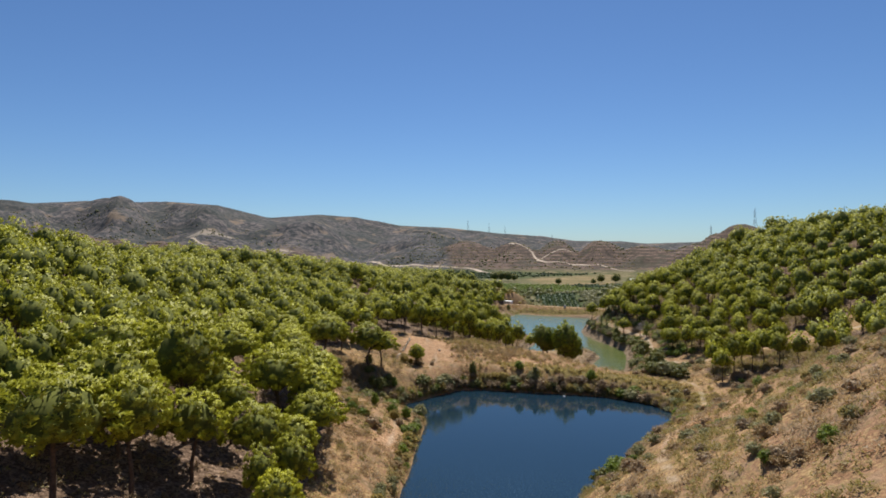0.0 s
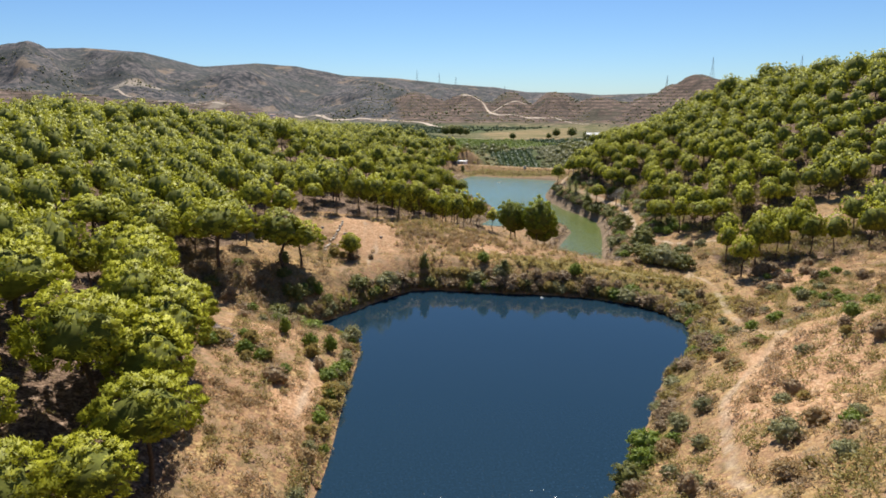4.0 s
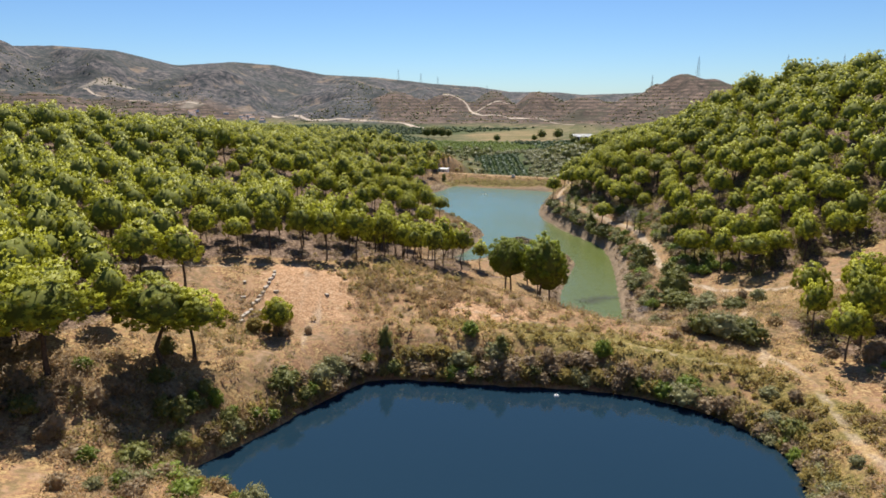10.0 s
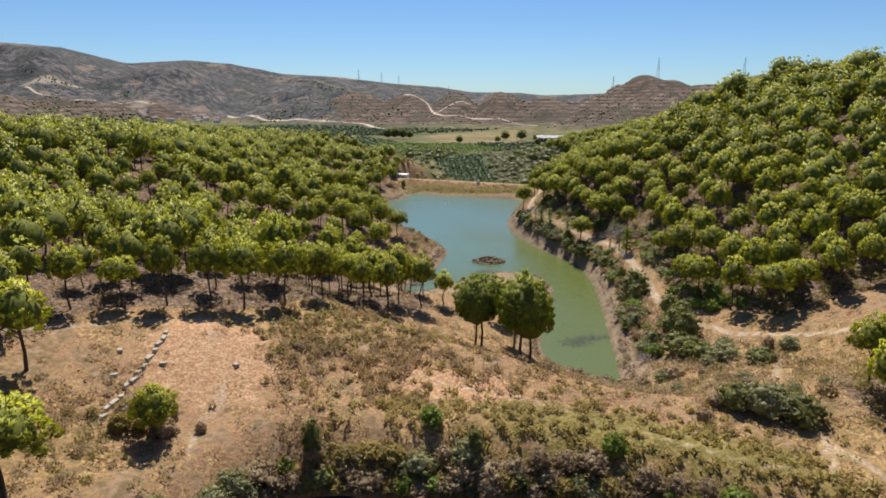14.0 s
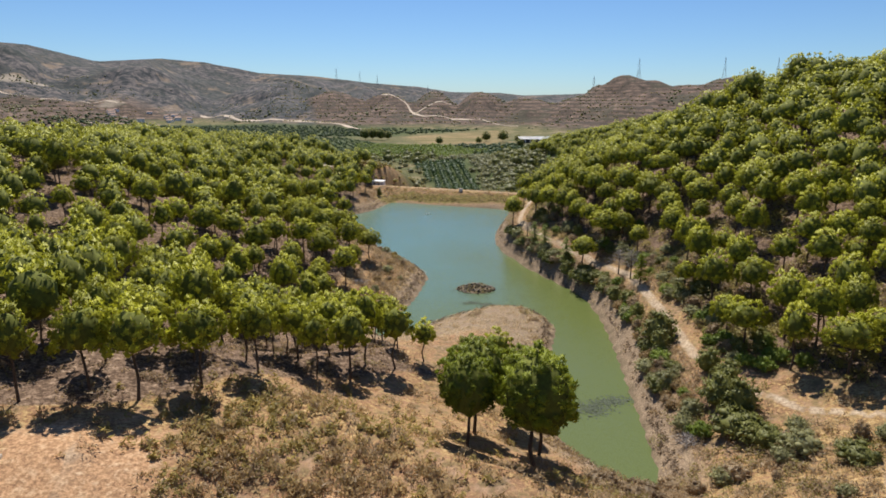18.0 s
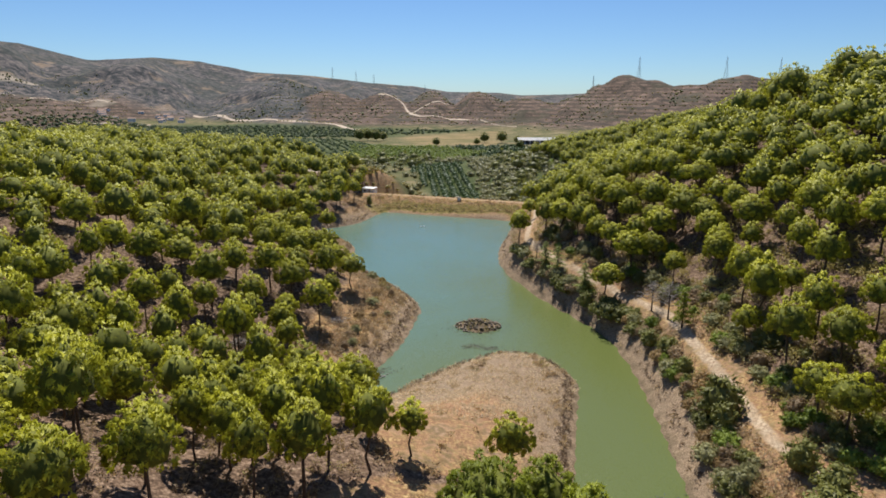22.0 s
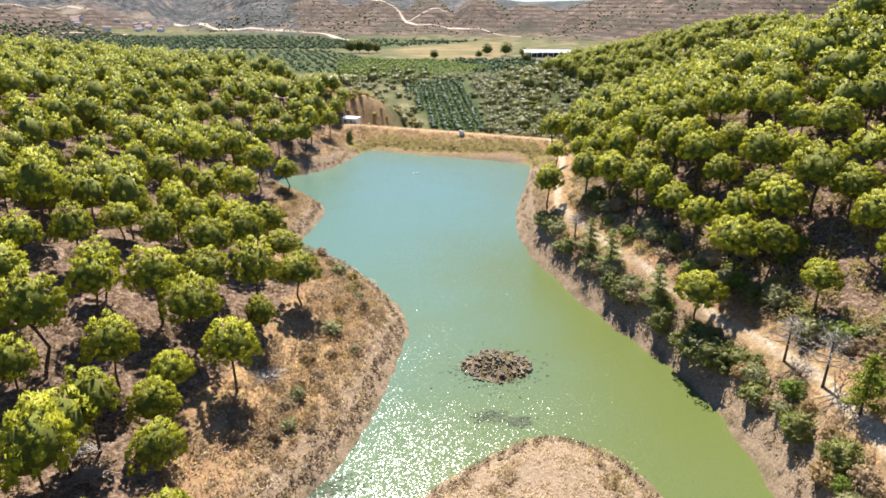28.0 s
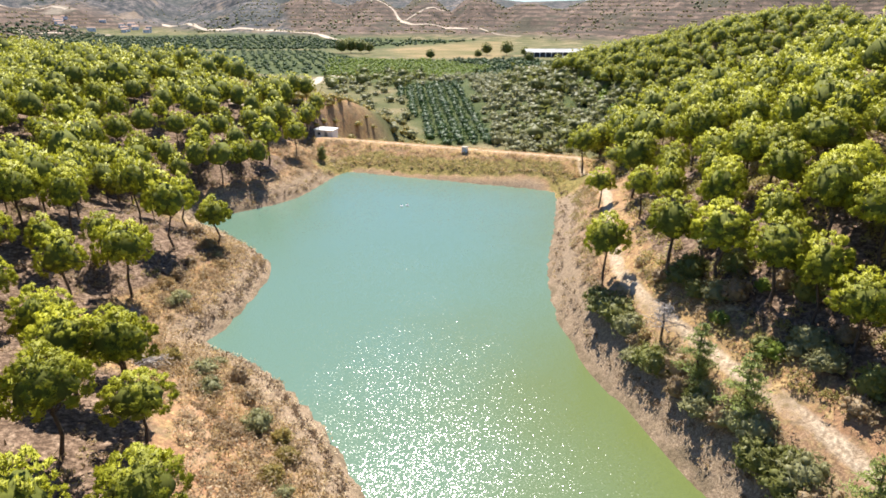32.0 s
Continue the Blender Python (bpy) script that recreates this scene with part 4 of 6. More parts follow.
close = ((line_distance(all_x, all_y, AXIS)[0] < 58) & (all_y < 125)) | ((line_distance(all_x, all_y, AXIS)[0] < 45) & (all_y > 240) & (all_y < 300)) | (np.abs(all_y - 140) < 8)
broad = np.ones(len(all_x))
broad[: len(BY_POND)] = 1.12
broad[:5] = 1.28
for i in near_ids:
    s = sizes[i]
    stand("stone_pine", (FINE_KITS if close[i] else NEAR_KITS)[int(tr.integers(0, 6))], (all_x[i], all_y[i], all_z[i] - 0.05), tr.uniform(0, 360), (s * tr.uniform(0.88, 1.15) * broad[i], s * tr.uniform(0.88, 1.15) * broad[i], s * tall_by[i] * tr.uniform(0.88, 1.12) / broad[i] ** 0.3),
          "umbrella-crowned pine with bright green needles on dry hillside", "pine tree", "planted pines")
for k, (x, y, s) in enumerate(((34.2, 177.5, 1.3), (28.4, 180.6, 1.1), (37.4, 184.4, 1.22), (31.0, 187.8, 1.25), (37.4, 192.5, 1.05))):
    stand("dense_pine", BIG_KITS[k % 2], (x, y, height(x, y)[0]), 40 * x, (s, s, 1.1 * s), "tall dark dense pine by the water's edge", "pine tree", "pines by the inlet")
stand("young_pine", YOUNG_KIT, (-6.5, 157.5, height(-6.5, 157.5)[0]), 20, (1.2, 1.2, 1.35), "small round young pine on dry ground beside the tracks", "pine tree")
for x, y, s in ((70.6, 273.6, 1.0), (70, 279.4, 0.95), (71.6, 261.8, 1.0)):
    stand("cedar", CEDAR_KIT, (x, y, height(x, y)[0]), 90 * s, (s, s, s), "young cedar with drooping tiers beside the dirt track", "cedar tree")
stand("dark_cedar", DARK_CEDAR_KIT, (75, 233, height(75, 233)[0]), 0, (0.9, 0.9, 0.9), "narrow dark conifer beside the dirt track", "cedar tree")

# the rest of the wood, farther off
coarse_sets = [pine_parts(40 + s, 8.4, 2.6 + 0.13 * (s % 4), 4.8 + 0.5 * (s % 3), 34, 330, 0.36, 3, 0, 0.25, 0.46, 2, 0.8, 0.5) for s in range(8)]
far_sets = [pine_parts(30 + s, 8.4, 2.6 + 0.13 * (s % 4), 4.8 + 0.5 * (s % 3), 48, 560, 0.34, 4, 0, 0.3, 0.44, 2, 0.78, 0.55) for s in range(8)]
lv, lf, ln_, lm, tv, tf, n1, n2 = [], [], [], [], [], [], 0, 0
for i in far_ids:
    (bv, bf), (cv, cf, cn, n_in) = (far_sets if rank[i] < 80 else coarse_sets)[int(tr.integers(0, 8))]
    a, s = tr.uniform(0, 6.28), sizes[i]
    spin = np.array([[math.cos(a), math.sin(a), 0], [-math.sin(a), math.cos(a), 0], [0, 0, 1.0]])
    rot = spin * (s, s, s * tall_by[i] * tr.uniform(0.88, 1.14))
    at = (all_x[i], all_y[i], all_z[i] - 0.05)
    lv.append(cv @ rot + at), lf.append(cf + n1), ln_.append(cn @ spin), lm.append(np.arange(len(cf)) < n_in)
    tv.append(bv @ rot + at), tf.append(bf + n2)
    n1, n2 = n1 + len(cv), n2 + len(bv)
wood_ob = empty("pine_wood")
tagged(wood_ob, "wooded hillsides of bright green umbrella-crowned pines in rows", "pine wood", kind="stuff")
crowns_me = turned_out(mesh_from("crowns", np.concatenate(lv), np.concatenate(lf), PINE, True), np.concatenate(ln_))
shade_heart(crowns_me, np.concatenate(lm))
part("crowns", crowns_me, wood_ob)
part("trunks", mesh_from("trunks", np.concatenate(tv), np.concatenate(tf), BARK), wood_ob)

# ---- shrubs, scrub and grass ----
def shrub_parts(seed, radius, tall, clumps, n, size):
    r = np.random.default_rng(seed)
    p, out, c, rad = crown_points(r, radius, tall * 0.75, tall * 0.25, clumps, n)
    p[:, 2] = np.maximum(p[:, 2] * 1.0, 0.02)
    stems = [tube([(0, 0, -0.2), c[i] * (0.5, 0.5, 0.5), c[i]], [0.05, 0.035, 0.012], 4) for i in range(0, len(c), max(1, len(c) // 6))]
    core = tufts_of(r, c[::2], rad[::2] * 0.7, (np.array([0, 0, tall * 0.25]), 0.75 * radius, 0.6 * tall))
    return joined(stems), joined([core, sprays(p, out, size, r, 0.8, 0.35, 0.26)])


def shrub_kit(seed, radius, tall, leaf, n=430, size=0.21, clumps=22):
    stems, leaves = shrub_parts(seed, radius, tall, clumps, n, size)
    return mesh_from("stem", *stems, TWIG, True), mesh_from("foliage", *leaves, leaf, True)


SHRUBS = {
    "dark_shrub": ([shrub_kit(51, 1.2, 1.9, LEAF), shrub_kit(52, 1.4, 1.5, LEAF), shrub_kit(53, 1.0, 2.3, LEAF)], "dark green evergreen shrub growing on the dry bank"),
    "olive_shrub": ([shrub_kit(54, 1.3, 1.7, OLIVE), shrub_kit(55, 1.1, 1.4, OLIVE)], "grey-green leafy shrub growing at the water's edge"),
    "green_shrub": ([shrub_kit(56, 1.1, 1.4, GREEN), shrub_kit(57, 0.9, 1.6, GREEN)], "fresh green leafy shrub on dry grass"),
    "dry_shrub": ([shrub_kit(58, 0.9, 1.0, DRY, 560), shrub_kit(59, 1.1, 1.2, DRY, 560)], "brown withered shrub on bare dry soil"),
    "brush_shrub": ([shrub_kit(62, 1.1, 1.5, BRUSH, 340), shrub_kit(63, 1.3, 1.3, BRUSH, 340), shrub_kit(64, 0.9, 1.8, BRUSH, 340)], "grey-brown twiggy shrub on the dry bank"),
    "reed_clump": ([shrub_kit(60, 0.8, 1.5, REED, 560, 0.3, 16), shrub_kit(61, 1.0, 1.2, REED, 560, 0.3, 16)], "yellow-green clump of tall dry stalks"),
}
br = np.random.default_rng(5)


def shrub(kind, x, y, s=1.0, sz=None, group="shrubs on the banks"):
    kits, label = SHRUBS[kind]
    z = height(x, y)[0]
    kit = kits[int(br.integers(0, len(kits)))]
    ob = empty(kind, pose(x, y, z - 0.05, 0, 0, br.uniform(0, 360)) @ Matrix.Diagonal((s, s * br.uniform(0.85, 1.15), sz or s * br.uniform(0.85, 1.15), 1)))
    part("stem", kit[0], ob)
    part("foliage", kit[1], ob)
    return tagged(ob, label, "shrub", group)


# those that stand out by themselves
for kind, x, y, s, sz in (("dark_shrub", 7.4, 157, 1.0, 1.75), ("green_shrub", 19, 157.5, 1.35, 1.3), ("olive_shrub", 55, 157, 2.3, 2.0), ("dark_shrub", 57.5, 155.5, 1.9, 1.9), ("dark_shrub", 52.5, 158.5, 1.6, 1.6),
                          ("olive_shrub", -4.6, 127, 1.25, 1.7), ("dark_shrub", 66.8, 211, 2.6, 2.3), ("dark_shrub", 65.5, 208.5, 1.7, 1.6), ("dark_shrub", 63, 190, 2.3, 2.0), ("dark_shrub", 61.5, 184, 2.2, 1.7),
                          ("dark_shrub", 62, 180, 1.6, 1.3), ("dark_shrub", 66.2, 197.5, 1.7, 1.6), ("dark_shrub", 65.5, 192.5, 1.9, 1.8), ("dark_shrub", 63.8, 187, 2.0, 2.0), ("dark_shrub", 61.6, 182.5, 1.7, 1.6), ("olive_shrub", 63.4, 177, 1.5, 1.3), ("dark_shrub", 66, 172.5, 1.5, 1.2), ("dark_shrub", 72.2, 250, 2.2, 1.9), ("dark_shrub", 71.6, 253, 2.0, 1.8), ("dark_shrub", 69.2, 294, 1.9, 1.5), ("dark_shrub", 70.6, 258.6, 1.6, 1.5), ("dark_shrub", 69.6, 266.6, 1.5, 1.4), ("dark_shrub", 69.4, 270, 1.4, 1.3), ("olive_shrub", 68.8, 276.6, 1.3, 1.3), ("dark_shrub", 68.4, 283, 1.2, 1.2), ("dark_shrub", 22.5, 153.6, 1.0, 1.4),
                          ("green_shrub", 35.5, 151.5, 1.1, 1.6), ("dark_shrub", 40, 386, 1.2, 1.6), ("dark_shrub", -16, 132, 1.4, 1.0), ("green_shrub", -13, 131, 1.4, 0.8), ("green_shrub", -9, 133, 1.3, 0.7),
                          ("green_shrub", -13, 121, 0.9, 1.5), ("green_shrub", -9.5, 119, 0.9, 1.4), ("green_shrub", -7, 120, 0.9, 1.5), ("green_shrub", -11, 142, 0.9, 1.4), ("olive_shrub", -9.5, 71, 1.7, 1.6),
                          ("olive_shrub", -11.5, 66, 1.8, 1.5), ("olive_shrub", 14.5, 69, 1.9, 1.5), ("green_shrub", 24, 90, 1.5, 1.3), ("green_shrub", 26, 93.5, 1.6, 1.4), ("dark_shrub", 22, 87.5, 1.4, 1.3)):
    shrub(kind, x, y, s, sz, "")


def ring_places(shore, level_gap, step, wobble, keep_if):
    """Places along a shore, a given gap outside it."""
    d = np.diff(np.vstack([shore, shore[:1]]), axis=0)
    run = np.concatenate([[0], np.cumsum(np.hypot(d[:, 0], d[:, 1]))])
    q = np.arange(0, run[-1], step)
    i = np.searchsorted(run, q, "right") - 1
    p = shore[i] + d[i] * ((q - run[i]) / (run[i + 1] - run[i] + 1e-9))[:, None]
    n = np.stack([d[i][:, 1], -d[i][:, 0]], -1) / (np.hypot(d[i][:, 0], d[i][:, 1]) + 1e-9)[:, None]
    g = n * (level_gap + br.uniform(-wobble, wobble, len(q)))[:, None]
    c = np.where(inside(*(p + g).T, shore)[:, None], p - g, p + g)
    c = c[~inside(*c.T, shore)]
    return [e for e in c if keep_if(*e)]


bank = ring_places(POND, 0.7, 1.3, 0.6, lambda x, y: y > 147 or (x > 20 and y > 118)) + ring_places(POND, 2.0, 2.3, 0.7, lambda x, y: y > 147 or (x > 20 and y > 118))
bank += ring_places(POND, 1.6, 1.7, 1.1, lambda x, y: x > 12 and 84 < y <= 118)
for x, y in bank:
    w = br.random()
    north = y > 140
    kind = "dark_shrub" if w < (0.09 if north else 0.08) else "brush_shrub" if w < (0.55 if north else 0.5) else "olive_shrub" if w < 0.7 else "reed_clump" if w < 0.92 else "green_shrub"
    s = br.uniform(0.9, 1.45) if north else br.uniform(0.6, 1.15)
    shrub(kind, x, y, s, s * br.uniform(0.7, 1.0))
for x, y in ring_places(POND, 1.0, 1.5, 0.8, lambda x, y: x < 2 and y > 62):
    shrub(("dry_shrub", "reed_clump", "olive_shrub", "green_shrub")[int(br.integers(0, 4))], x, y, br.uniform(0.5, 0.95))
for x, y in ring_places(LAKE, 3.0, 1.7, 0.7, lambda x, y: x > 57 and 186 < y < 300 and br.random() < 0.85) + ring_places(LAKE, 5.0, 1.3, 1.3, lambda x, y: x > 57 and 186 < y < 296 and abs(x - np.interp(y, TRACK_Y, TRACK_X)) > 2.0):
    w = br.random()
    s = br.uniform(0.7, 1.35)
    shrub("dark_shrub" if w < 0.22 else "dry_shrub" if w < 0.42 else "brush_shrub" if w < 0.62 else "olive_shrub" if w < 0.88 else "green_shrub", x, y, s)

for x, y in ring_places(LAKE, 6.5, 2.4, 2.6, lambda x, y: x < 45 and 244 < y < 335):
    shrub(("brush_shrub", "dry_shrub", "reed_clump", "dry_shrub", "olive_shrub")[int(br.integers(0, 5))], x, y, br.uniform(0.5, 1.05), None, "shrubs on the lake bank")
for k in range(130):
    y = br.uniform(190, 296)
    x = float(np.interp(y, TRACK_Y, TRACK_X)) + 2.4 + abs(br.normal(0, 4.0))
    shrub(("dark_shrub", "brush_shrub", "olive_shrub", "green_shrub")[k % 4], x, y, br.uniform(0.7, 1.4), None, "shrubs above the track")
# a green tangle round the head of the pond, brush below the free-standing pines
for x, y, n, spread_m, kinds in ((-12, 128, 12, 3.4, ("olive_shrub", "green_shrub", "brush_shrub")), (-14, 140, 14, 3.0, ("brush_shrub", "dark_shrub", "green_shrub")), (-26, 133, 12, 4.0, ("brush_shrub",)),
                                 (-34, 130, 9, 3.4, ("brush_shrub",)), (-19, 140, 9, 3.0, ("brush_shrub", "dark_shrub")), (-11, 111, 14, 4.0, ("green_shrub", "reed_clump", "brush_shrub")), (-17, 112, 10, 3.4, ("green_shrub", "reed_clump")),
                                 (46, 119, 10, 2.6, ("olive_shrub", "green_shrub")), (58, 176, 14, 5.0, ("brush_shrub", "olive_shrub")), (60, 160, 10, 5.0, ("brush_shrub", "dry_shrub", "olive_shrub")), (68, 143, 12, 5.0, ("brush_shrub",)), (40, 175, 8, 3.0, ("brush_shrub",)), (-8, 160, 9, 3.4, ("brush_shrub", "reed_clump"))):
    for k in range(n):
        qx, qy = x + br.normal(0, spread_m), y + br.normal(0, spread_m * 0.7)
        if not inside(np.array([qx]), np.array([qy]), POND)[0] and not inside(np.array([qx]), np.array([qy]), LAKE)[0]:
            shrub(kinds[k % len(kinds)], qx, qy, br.uniform(0.6, 1.2))

# tufts and bushes over the bare slope beside the pond
spots = br.uniform((14, 44), (78, 142), (1500, 2))
open_ground = shore_distance(*spots.T, POND) > 3.5
for t in TRAILS:
    open_ground &= line_distance(*spots.T, t)[0] > 1.6
for x, y in spots[open_ground][:330]:
    shrub(("dry_shrub", "green_shrub", "reed_clump", "brush_shrub", "olive_shrub")[int(br.integers(0, 5))], x, y, br.uniform(0.45, 1.0), None, "shrubs on the slope")

# loose cover, far too many to count
cr = np.random.default_rng(77)
M = 85000
cx, cy = cr.uniform(-58, 122, M), cr.uniform(32, 400, M)
ch, ck = land(cx, cy)
dry_land = (ck["pond"] > 0.5) & (ck["lake"] > 0.5) & (ck["track"] > 1.3) & (ck["trail"] > 0.7)
clump = fractal(cx / 7, cy / 7, 3)
inwood = wooded(cx, cy, ck)
bare_c = np.maximum(bump(cx, cy, -4, 171, 8, 10), bump(cx, cy, 22, 166, 13, 3.5, -25))
slope_near = ((cx > 12) & (cy < 135)) | ((cx < 0) & (cx > -19) & (cy < 140) & (inwood < 2))
hollow = bump(cx, cy, 58, 174, 11, 13, -20) + 0.9 * bump(cx, cy, 42, 172, 8, 6) + 0.8 * bump(cx, cy, 84, 150, 14, 12) + 0.9 * bump(cx, cy, -24, 137, 17, 6) + 0.7 * bump(cx, cy, -14, 152, 5, 9) + 0.6 * bump(cx, cy, 8, 176, 6, 8)
right_bank = (cx > 52) & (ck["lake"] > 3) & (ck["lake"] < 9) & (cy > 186) & (cy < 345)
plateau = (cx > -20) & (cx < 45) & (cy > 155) & (cy < 200) & (inwood < 0)
strip = (cx < 45) & (cy > 235) & (inwood < 0)


def clumps_at(name, xs, ys, zs, blades, tall, wide, size, mat, label, category, upright=0.3):
    n = len(xs)
    s = cr.uniform(0.6, 1.4, n)
    a = cr.uniform(0, 6.283, (n, blades))
    rad = wide * np.sqrt(cr.random((n, blades))) * s[:, None]
    dome = np.clip(1.02 - (rad / (wide * s[:, None])) ** 2, 0.04, 1)
    base = np.stack([xs[:, None] + np.cos(a) * rad, ys[:, None] + np.sin(a) * rad, zs[:, None] + cr.uniform(0.35, 1, (n, blades)) * dome * tall * s[:, None]], -1).reshape(-1, 3)
    out = np.stack([np.cos(a) * 0.5, np.sin(a) * 0.5, 1.0 + 0 * a], -1).reshape(-1, 3)
    v, f = sprays(base, out, size, cr, 0.4, upright, 0.24)
    return tagged(new(name, mesh_from(name, v, f, mat)), label, category, kind="stuff")


def tufts(name, chance, blades, tall, wide, size, mat, label, category, limit):
    ids = np.nonzero(dry_land & (cr.random(M) < chance))[0][:limit]
    return clumps_at(name, cx[ids], cy[ids], ch[ids], blades, tall, wide, size, mat, label, category)


tufts("dry_scrub", (0.1 + 0.6 * slope_near + 0.12 * plateau + 0.15 * strip) * np.clip(0.3 + 1.5 * clump, 0, 1) * (1 - 0.85 * bare_c), 30, 0.6, 0.75, 0.22, DRY, "low brown withered scrub over the dry slopes", "scrub", 6500)
tufts("green_scrub", (0.03 + 0.85 * slope_near + 0.06 * (inwood > 0) + 0.02 * plateau) * np.clip(0.3 - 1.4 * clump, 0, 1) * (1 - bare_c), 30, 0.65, 0.75, 0.22, SCRUB, "low dull green scrub scattered over the slopes", "scrub", 5600)
tufts("straw_grass", (0.1 + 0.5 * slope_near + 0.25 * plateau + 0.4 * ((ck["lake"] < 4) & (cx < 58))) * np.clip(0.55 + clump, 0, 1) * (1 - 0.7 * bare_c), 18, 0.35, 0.7, 0.24, STRAW, "tufts of bleached straw grass", "grass", 7500)
lush_c = np.exp(-(((ck["pond"] - 8) / 5) ** 2)) * smooth(138, 150, cy) * smooth(5, 20, cx) + 0.8 * bump(cx, cy, 54, 136, 5, 14, 15) + bump(cx, cy, 6, 178, 4, 5) + 0.5 * bump(cx, cy, 15, 180, 12, 8)
tufts("tall_stalks", np.clip(lush_c, 0, 1) * 0.95, 20, 0.8, 0.5, 0.4, REED, "yellow-green tall stalks on the bank between the waters", "grass", 4200)
under = (inwood > 0.5) & (cx > 55) & (cy > 150)
tufts("undergrowth", under * 0.6 * np.clip(0.5 + clump, 0, 1), 44, 1.3, 1.1, 0.36, SCRUB, "dull tangled undergrowth between the trunks on the slope", "undergrowth", 3000)
tufts("dry_undergrowth", (inwood > 0) * (np.abs(cx - 20) < 75) * 0.2 * np.clip(0.55 - clump, 0, 1), 30, 0.95, 0.95, 0.32, BRUSH, "brown dead undergrowth on the wood floor", "undergrowth", 4000)
tufts("brown_brush", np.clip(0.75 * hollow + 0.5 * right_bank + 0.5 * (strip & (ck["lake"] > 3.5)) + (0.08 * plateau + 0.22 * slope_near) * (1 - bare_c) * (clump > 0), 0, 1) * np.clip(0.75 + clump, 0, 1), 46, 0.95, 0.85, 0.25, BRUSH, "dense brown brushwood over the banks", "brushwood", 4800)
tufts("olive_brush", np.clip(0.4 * hollow + 0.35 * right_bank + 0.16 * slope_near * (clump < 0), 0, 1) * np.clip(0.7 - clump, 0, 1), 46, 1.0, 0.9, 0.25, SCRUB, "dense olive brushwood over the banks", "brushwood", 2400)
pale_ids = np.nonzero(dry_land & strip & (cr.random(M) < 0.55) & (clump < 0.25))[0]
clumps_at("pale_straw", cx[pale_ids], cy[pale_ids], ch[pale_ids], 16, 0.3, 0.9, 0.24, PALE, "bleached straw grass along the lake bank", "grass")
# brown reeds along the edge of the lake
rim = np.array(ring_places(LAKE, 1.3, 0.35, 0.7, lambda x, y: (x < 58 and y < 330) or br.random() < 0.35))
clumps_at("lake_reeds", rim[:, 0], rim[:, 1], height(rim[:, 0], rim[:, 1]), 18, 0.6, 0.45, 0.24, RIM, "brown dry reeds fringing the lake shore", "reeds")
hedge = np.array(ring_places(POND, 0.9, 0.16, 1.1, lambda x, y: y > 139 or (x > 20 and y > 112)))
for k, (name, mat, tall, label) in enumerate((("reed_hedge", BRUSH, 1.7, "dense brown reeds standing along the pond"), ("olive_hedge", SCRUB, 1.5, "olive green stalks among the reeds along the pond"), ("straw_hedge", REED, 1.3, "yellow stalks among the reeds along the pond"))):
    q = hedge[k::3]
    clumps_at(name, q[:, 0], q[:, 1], height(q[:, 0], q[:, 1]), 34, tall, 0.5, 0.38, mat, label, "reeds", 0.75)
west = np.array(ring_places(POND, 0.8, 0.3, 0.9, lambda x, y: x < 2 and 60 < y < 140))
clumps_at("bank_straw", west[::2, 0], west[::2, 1], height(west[::2, 0], west[::2, 1]), 26, 0.8, 0.5, 0.28, STRAW, "dry straw stalks along the pond bank", "grass", 0.7)
clumps_at("bank_scrub", west[1::2, 0], west[1::2, 1], height(west[1::2, 0], west[1::2, 1]), 26, 0.8, 0.55, 0.26, SCRUB, "low olive scrub along the pond bank", "scrub", 0.5)
ub = br.normal(0, 1, (420, 2)) * (12, 5) + (-25, 137)
ub = ub[shore_distance(ub[:, 0], ub[:, 1], POND) > 1.0]
clumps_at("pine_underbrush", ub[:, 0], ub[:, 1], height(ub[:, 0], ub[:, 1]), 44, 1.1, 0.9, 0.26, BRUSH, "grey-brown dead brush below the free-standing pines", "brushwood", 0.6)
face = np.stack([br.uniform(30, 100, 2600), br.uniform(360, 405, 2600)], -1)
fd = line_distance(face[:, 0], face[:, 1], CREST)[0]
face = face[(fd > 2.4) & (fd < 11) & (shore_distance(face[:, 0], face[:, 1], LAKE) > 0.6)]
for k, (name, mat, label) in enumerate((("dam_straw", STRAW, "dry straw grass on the face of the dam"), ("dam_weeds", SCRUB, "olive weeds on the face of the dam"), ("dam_brush", BRUSH, "brown withered plants on the face of the dam"))):
    q = face[k::3]
    clumps_at(name, q[:, 0], q[:, 1], height(q[:, 0], q[:, 1]), 14, 0.5, 0.7, 0.34, mat, label, "grass", 0.5)
lake_bank = np.array(ring_places(LAKE, 6.2, 0.14, 3.6, lambda x, y: x < 45 and 244 < y < 335))
for k, (name, mat, tall, label) in enumerate((("lake_bank_brush", BRUSH, 0.8, "brown dry brush along the lake bank"), ("lake_bank_stalks", DRY, 0.7, "withered stalks along the lake bank"), ("lake_bank_straw", STRAW, 0.5, "straw grass along the lake bank"))):
    q = lake_bank[k::3]
    clumps_at(name, q[:, 0], q[:, 1], height(q[:, 0], q[:, 1]), 30, tall, 0.7, 0.26, mat, label, "brushwood", 0.6)
tall = br.normal(0, 1, (900, 2)) * (11, 7) + (16, 172)
tall = tall[fractal(tall[:, 0] / 4.5, tall[:, 1] / 4.5, 3) > 0.08]
tall = tall[(np.hypot(tall[:, 0] + 4, tall[:, 1] - 171) > 8) & (shore_distance(*tall.T, LAKE) > 1.5) & (shore_distance(*tall.T, POND) > 8)]
meadow = br.normal(0, 1, (900, 2)) * (11, 5) + (84, 160)
meadow = meadow[line_distance(*meadow.T, TRACK)[0] > 1.8]
